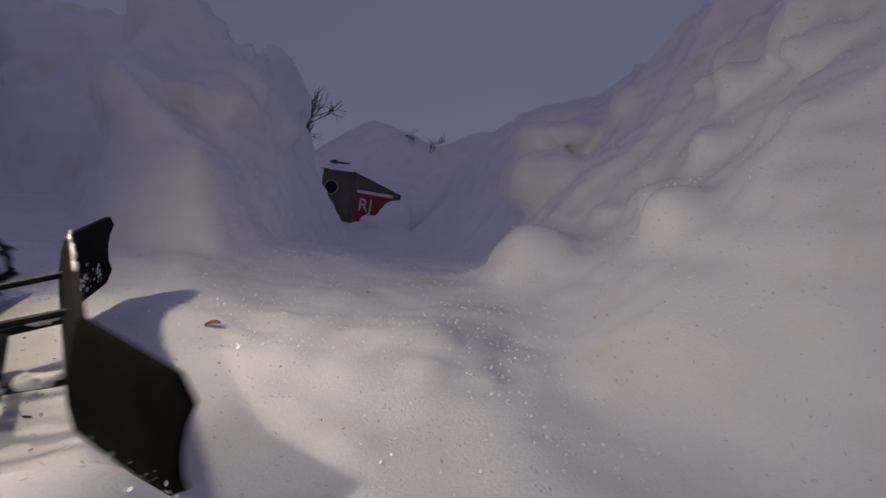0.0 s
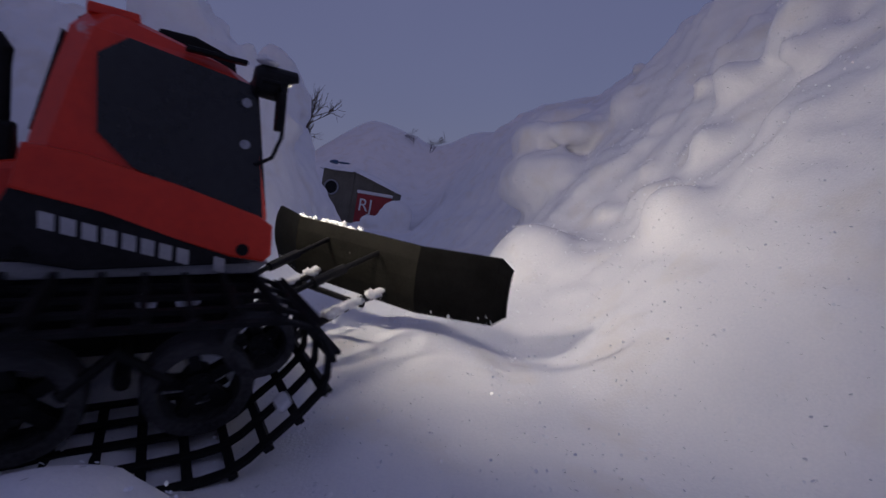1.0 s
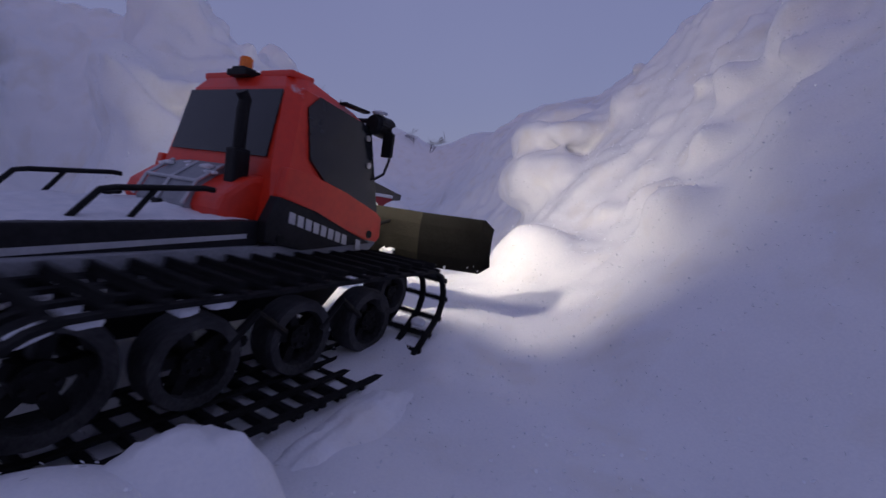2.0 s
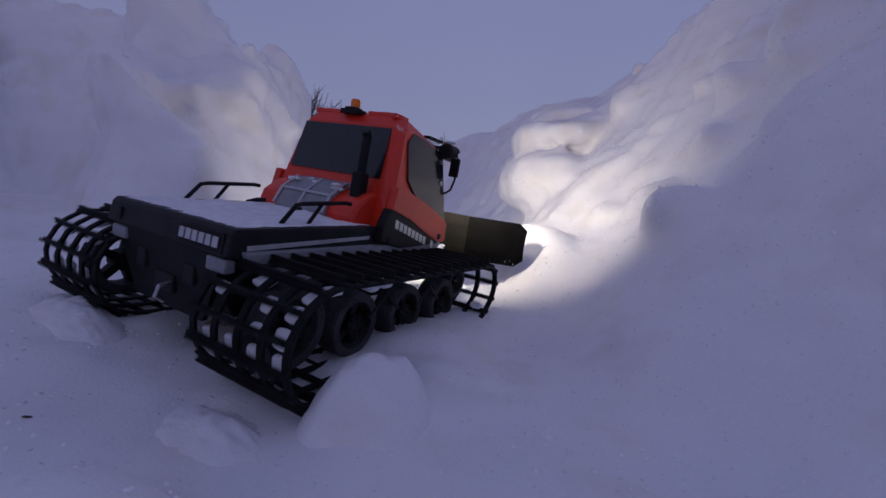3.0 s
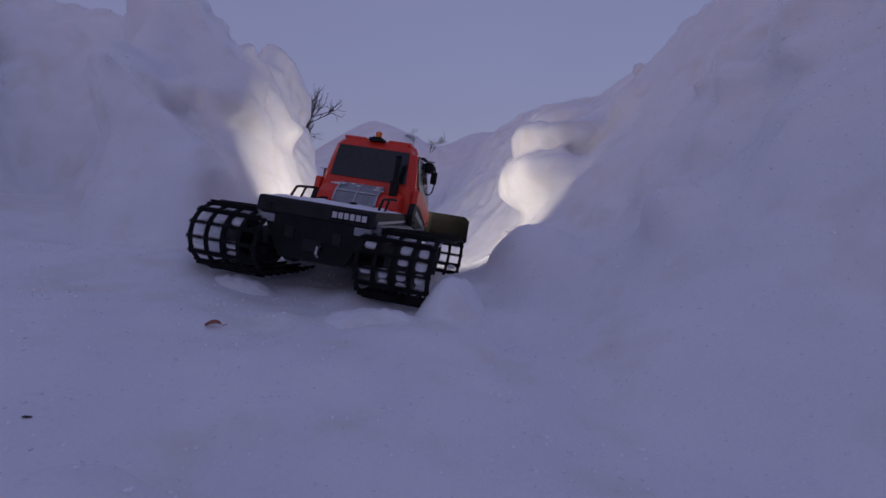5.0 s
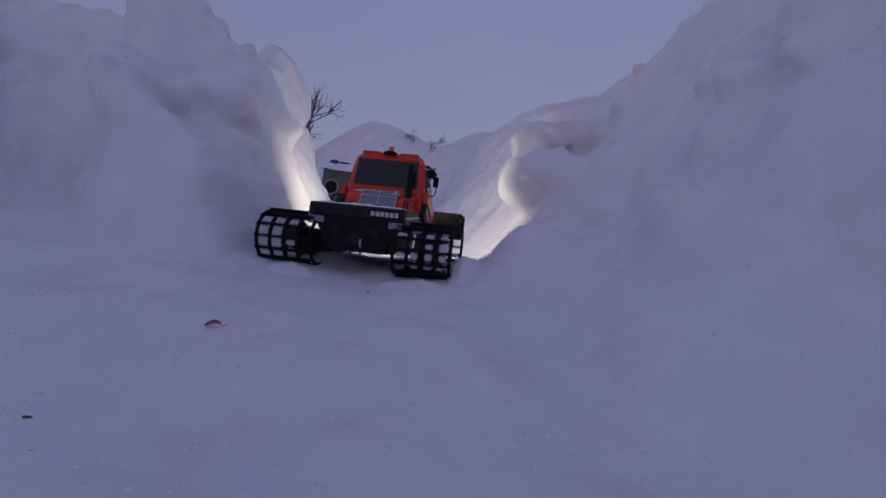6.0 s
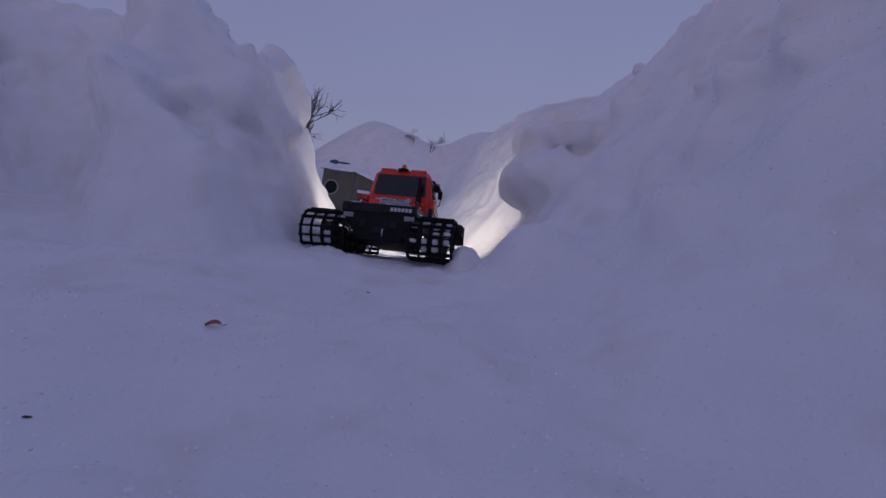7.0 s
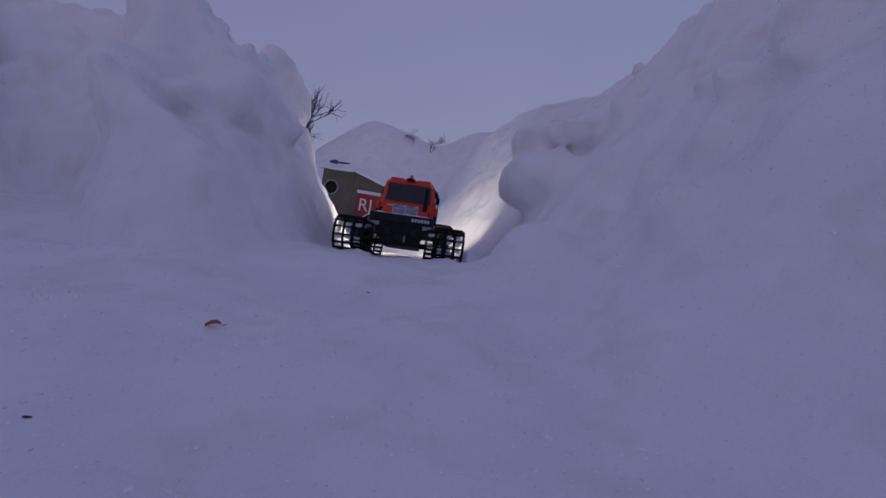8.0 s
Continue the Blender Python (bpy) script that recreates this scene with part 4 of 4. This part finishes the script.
def sign_hut(m):
    """A brown board front with a red sign, its foot in the snow; own space: x along it, y into it, z up."""
    hut = thing("board_hut", m, "small brown board hut half buried in snow with a red sign", "hut")
    bm = bmesh.new()
    prof = [(-0.12, -0.15), (0.33, -0.15), (0.33, 0.250), (0.07, 0.330), (-0.05, 0.315), (-0.12, 0.325)]
    a = [bm.verts.new((x, 0, z)) for x, z in prof]
    b = [bm.verts.new((x, 0.20, z)) for x, z in prof]
    bm.faces.new(a)
    bm.faces.new(b[::-1])
    for i in range(len(a)):
        j = (i + 1) % len(a)
        bm.faces.new((a[i], b[i], b[j], a[j]))
    wall = part("wall", bm, BROWN, hut)
    for k, x in enumerate((0.075, 0.20, 0.30)):
        bm = bmesh.new()
        box(bm, x - 0.003, x + 0.003, -0.004, 0.001, -0.14, 0.315 - 0.28 * max(0, x - 0.07), 0.001)
        part("batten", bm, BROWN, wall)
    bm = bmesh.new()
    ringm = bmesh.ops.create_circle(bm, cap_ends=True, segments=24, radius=0.042, matrix=Matrix.Translation((-0.056, -0.006, 0.215)) @ Matrix.Rotation(math.pi / 2, 4, "X"))
    r = bmesh.ops.extrude_face_region(bm, geom=list(bm.faces))
    for v in [g for g in r["geom"] if isinstance(g, bmesh.types.BMVert)]:
        v.co.y += 0.010
    vent = part("porthole", bm, BLACK, hut, "round black porthole")
    bm = bmesh.new()
    ring(bm, (0, 0, 0), 0.046, 0.038, 0.012)
    for v in bm.verts:
        v.co = Matrix.Translation((-0.056, -0.004, 0.215)) @ Matrix.Rotation(math.pi / 2, 4, "Z") @ v.co
    part("porthole_rim", bm, GREY, vent)
    bm = bmesh.new()
    box(bm, 0.115, 0.325, -0.014, -0.002, 0.030, 0.205, 0.002)
    board = part("sign_board", bm, SIGN_RED, hut, "dark red sign board with white letters")
    bm = bmesh.new()
    box(bm, 0.110, 0.328, -0.020, 0.000, 0.2055, 0.225, 0.006)
    part("sign_ledge", bm, WHITE, hut, "white ledge dusted with snow")
    letters("RJ", 0.105, Matrix.Translation((0.128, -0.0155, 0.105)) @ Matrix.Rotation(math.pi / 2, 4, "X"), WHITE, board, "lettering")
    letters("S", 0.070, Matrix.Translation((0.205, -0.0155, 0.040)) @ Matrix.Rotation(math.pi / 2, 4, "X"), WHITE, board, "lettering")
    bm = bmesh.new()
    nx, ny = 40, 14
    rows = []
    for i in range(nx + 1):
        x = -0.15 + 0.50 * i / nx
        base = 0.322 if x < 0.07 else 0.330 - 0.305 * (x - 0.07)
        row = []
        for j in range(ny + 1):
            q = math.pi * (0.02 + 0.96 * j / ny)
            swell = 1 + 0.35 * noise.noise(Vector((x * 9, j * 0.3, 4)))
            row.append(bm.verts.new((x, 0.10 - 0.118 * math.cos(q), base - 0.004 + 0.034 * math.sin(q) * swell * min(1, 8 * min(i, nx - i) / nx + 0.05))))
        rows.append(row)
    for p, q in zip(rows, rows[1:]):
        for j in range(ny):
            bm.faces.new((p[j], p[j + 1], q[j + 1], q[j]))
    part("roof_snow", bm, SNOW, hut, "cushion of snow on top", smooth=True)
    return hut


def plastic_scrap(m):
    bm = bmesh.new()
    lump(bm, (-0.02, 0, 0), (0.030, 0.030, 0.012), 5, 0.6)
    lump(bm, (0.035, 0, -0.002), (0.045, 0.02, 0.006), 8, 0.5)
    ob = part("plastic_scrap", bm, BLUE)
    ob.matrix_basis = m
    return tagged(ob, "crumpled scrap of dark blue plastic in roof snow", "plastic scrap")


def bark_chip(m):
    bm = bmesh.new()
    lump(bm, (0, 0, 0.0006), (0.0024, 0.0010, 0.0005), 3, 0.6)
    ob = part("bark_chip", bm, BARK)
    ob.matrix_basis = m
    return tagged(ob, "tiny dark brown chip of bark on snow", "bark chip", "chips of bark on the floor")


def bare_bush(name, m, height, spread, seed, twigs, label):
    rng = random.Random(seed)
    ob = thing(name, m, label, "bush")

    def branch(bm, p, d, length, r, depth):
        pts = [p]
        for k in range(4):
            d = (d + Vector((rng.uniform(-1, 1), rng.uniform(-1, 1), rng.uniform(-0.5, 0.8))) * 0.28).normalized()
            pts.append(pts[-1] + d * length / 4)
        tube(bm, pts, r, 5, r * 0.45)
        if depth:
            for k in range(rng.randint(4, 5)):
                q = pts[rng.randint(1, 4)]
                e = (d + Vector((rng.uniform(-1, 1) * spread, rng.uniform(-1, 1), rng.uniform(-0.5, 0.7)))).normalized()
                branch(bm, q, e, length * rng.uniform(0.45, 0.7), r * 0.66, depth - 1)

    for k in range(twigs):
        bm = bmesh.new()
        branch(bm, Vector((rng.uniform(-0.03, 0.03), 0, -0.03)), Vector((rng.uniform(-0.6, 0.6) * spread, rng.uniform(-0.3, 0.3), 1)).normalized(), height * rng.uniform(0.6, 0.8), height * 0.015, 3)
        part("stem", bm, BARK, ob)
    return ob


def dry_leaf(m):
    ob = thing("dry_leaf", m, "small curled reddish-brown dry leaf on the snow", "leaf")
    bm = bmesh.new()
    n = 8
    rows = []
    for i in range(n + 1):
        t = i / n
        w = 0.0027 * math.sin(math.pi * min(t * 1.05, 1)) ** 0.7 + 0.0003
        z = 0.0026 * math.sin(math.pi * t * 0.9) + 0.001 * t
        rows.append([bm.verts.new((0.013 * (t - 0.5), v * w, z + 0.002 * v * v)) for v in (-1, -0.4, 0.4, 1)])
    for a, b in zip(rows, rows[1:]):
        for k in range(3):
            bm.faces.new((a[k], a[k + 1], b[k + 1], b[k]))
    g = bmesh.ops.extrude_face_region(bm, geom=list(bm.faces))
    for v in [q for q in g["geom"] if isinstance(q, bmesh.types.BMVert)]:
        v.co.z += 0.0004
    part("blade_of_leaf", bm, LEAF, ob)
    bm = bmesh.new()
    tube(bm, [(0.0062, 0, 0.0017), (0.009, 0.001, 0.001), (0.011, 0.002, 0.0015)], 0.0004, 5)
    part("stalk", bm, LEAF, ob)
    return ob


sign_hut(pose(-0.666, 2.622, 0.104, 0, 5, -6))
bare_bush("bush", pose(-1.335, 3.926, 0.782, 0, 4, 0), 0.44, 0.42, 3, 4, "bare dark-twigged bush sticking out of the snow")
bare_bush("twig", pose(-0.158, 3.928, 0.832, 0, 25, 0), 0.17, 1.2, 8, 2, "low bare twigs poking out of the snow mound")
bare_bush("twig", pose(-0.333, 3.931, 0.918, 0, -25, 0), 0.11, 1.3, 14, 2, "low bare twigs poking out of the snow mound")
dry_leaf(pose(-0.196, 0.379, snow_top(-0.196, 0.379) + 0.0005, 12, 0, 20))
plastic_scrap(pose(-0.688, 2.675, 0.482, 0, 0, 15))
for at in ((-0.212, 0.226), (-0.60, 0.80), (-0.092, 0.56)):
    bark_chip(pose(*at, snow_top(*at), 0, 0, 40 * at[1]))


# ---------------------------------------------------------------- what moves
def travelled(t):
    """Length run by the tracks at t seconds, with some slip."""
    pts = ((0.0, 0.0), (0.5, 0.09), (1.2, 0.20), (2.3, 0.46), (3.0, 0.58), (4.0, 0.72), (4.7, 0.90), (5.8, 1.12), (7.0, 1.36), (8.0, 1.62))
    for (t0, s0), (t1, s1) in zip(pts, pts[1:]):
        if t <= t1:
            return s0 + (s1 - s0) * (t - t0) / (t1 - t0)
    return pts[-1][1]


def loose_heap(size, seed):
    """A heap of loose powdery snow that the tracks push along; it runs out into the floor."""
    bm = bmesh.new()
    n = 56
    grid = []
    for i in range(n + 1):
        row = []
        for j in range(n + 1):
            u, v = 2 * i / n - 1, 2 * j / n - 1
            p = Vector((u * size[0] * 1.8, v * size[1] * 1.8, 0))
            e = u * u + v * v + 0.14 * noise.noise(p * 28 + Vector((seed, 0, 0)))
            bell = math.exp(-3.4 * max(e, 0.0) ** 1.25)
            z = size[2] * bell * (1 + 0.22 * noise.noise(p * 34 + Vector((0, seed, 0))))
            z += bell ** 0.5 * (0.0050 * abs(noise.noise(p * 75 + Vector((seed, 2, 0)))) + 0.0030 * abs(noise.noise(p * 170)))
            row.append(bm.verts.new((p.x, p.y, z - 0.045 * min(u * u + v * v, 1.6))))
        grid.append(row)
    for i in range(n):
        for j in range(n):
            bm.faces.new((grid[i][j], grid[i + 1][j], grid[i + 1][j + 1], grid[i][j + 1]))
    ob = part("snow_mound", bm, SNOW, smooth=True)
    return tagged(ob, "mound of loose white snow pushed along beside the track", "snow mound", "loose snow mounds")


#                size of the heap, and its place beside the snowcat
HEAPS = [(loose_heap(size, 31 + k), Vector(at)) for k, (size, at) in enumerate((
    ((0.034, 0.042, 0.036), (0.172, -0.120, -0.004)), ((0.064, 0.032, 0.005), (0.105, -0.184, -0.001)),
    ((0.060, 0.030, 0.008), (-0.095, -0.172, 0.000)), ((0.026, 0.080, 0.006), (0.172, 0.000, -0.004))))]


def motions():
    for heap, at in HEAPS:
        rows = []
        for t, m in PATH:
            p = m @ at
            turn = m.to_euler()
            rows.append((t, pose(p.x, p.y, min(p.z + 0.003, snow_top(p.x, p.y)) - 0.001, 0, 0, math.degrees(turn.z))))
        walk(heap, rows)
    walk(CAT, PATH)
    walk(BLADE, BLADE_PATH)
    times = [k / 5 for k in range(41)]
    for bar, s in MOVING["cleats"]:
        rows = []
        x = 0.0
        for t in times:
            y, z, a = on_loop(s + travelled(t))
            rows.append((t, pose(x, y, z, a)))
        walk(bar, rows)
    for hub, r in MOVING["wheels"]:
        x, y, z = hub.location
        walk(hub, [(t, pose(x, y, z, -math.degrees(travelled(t) / r))) for t in times])


motions()
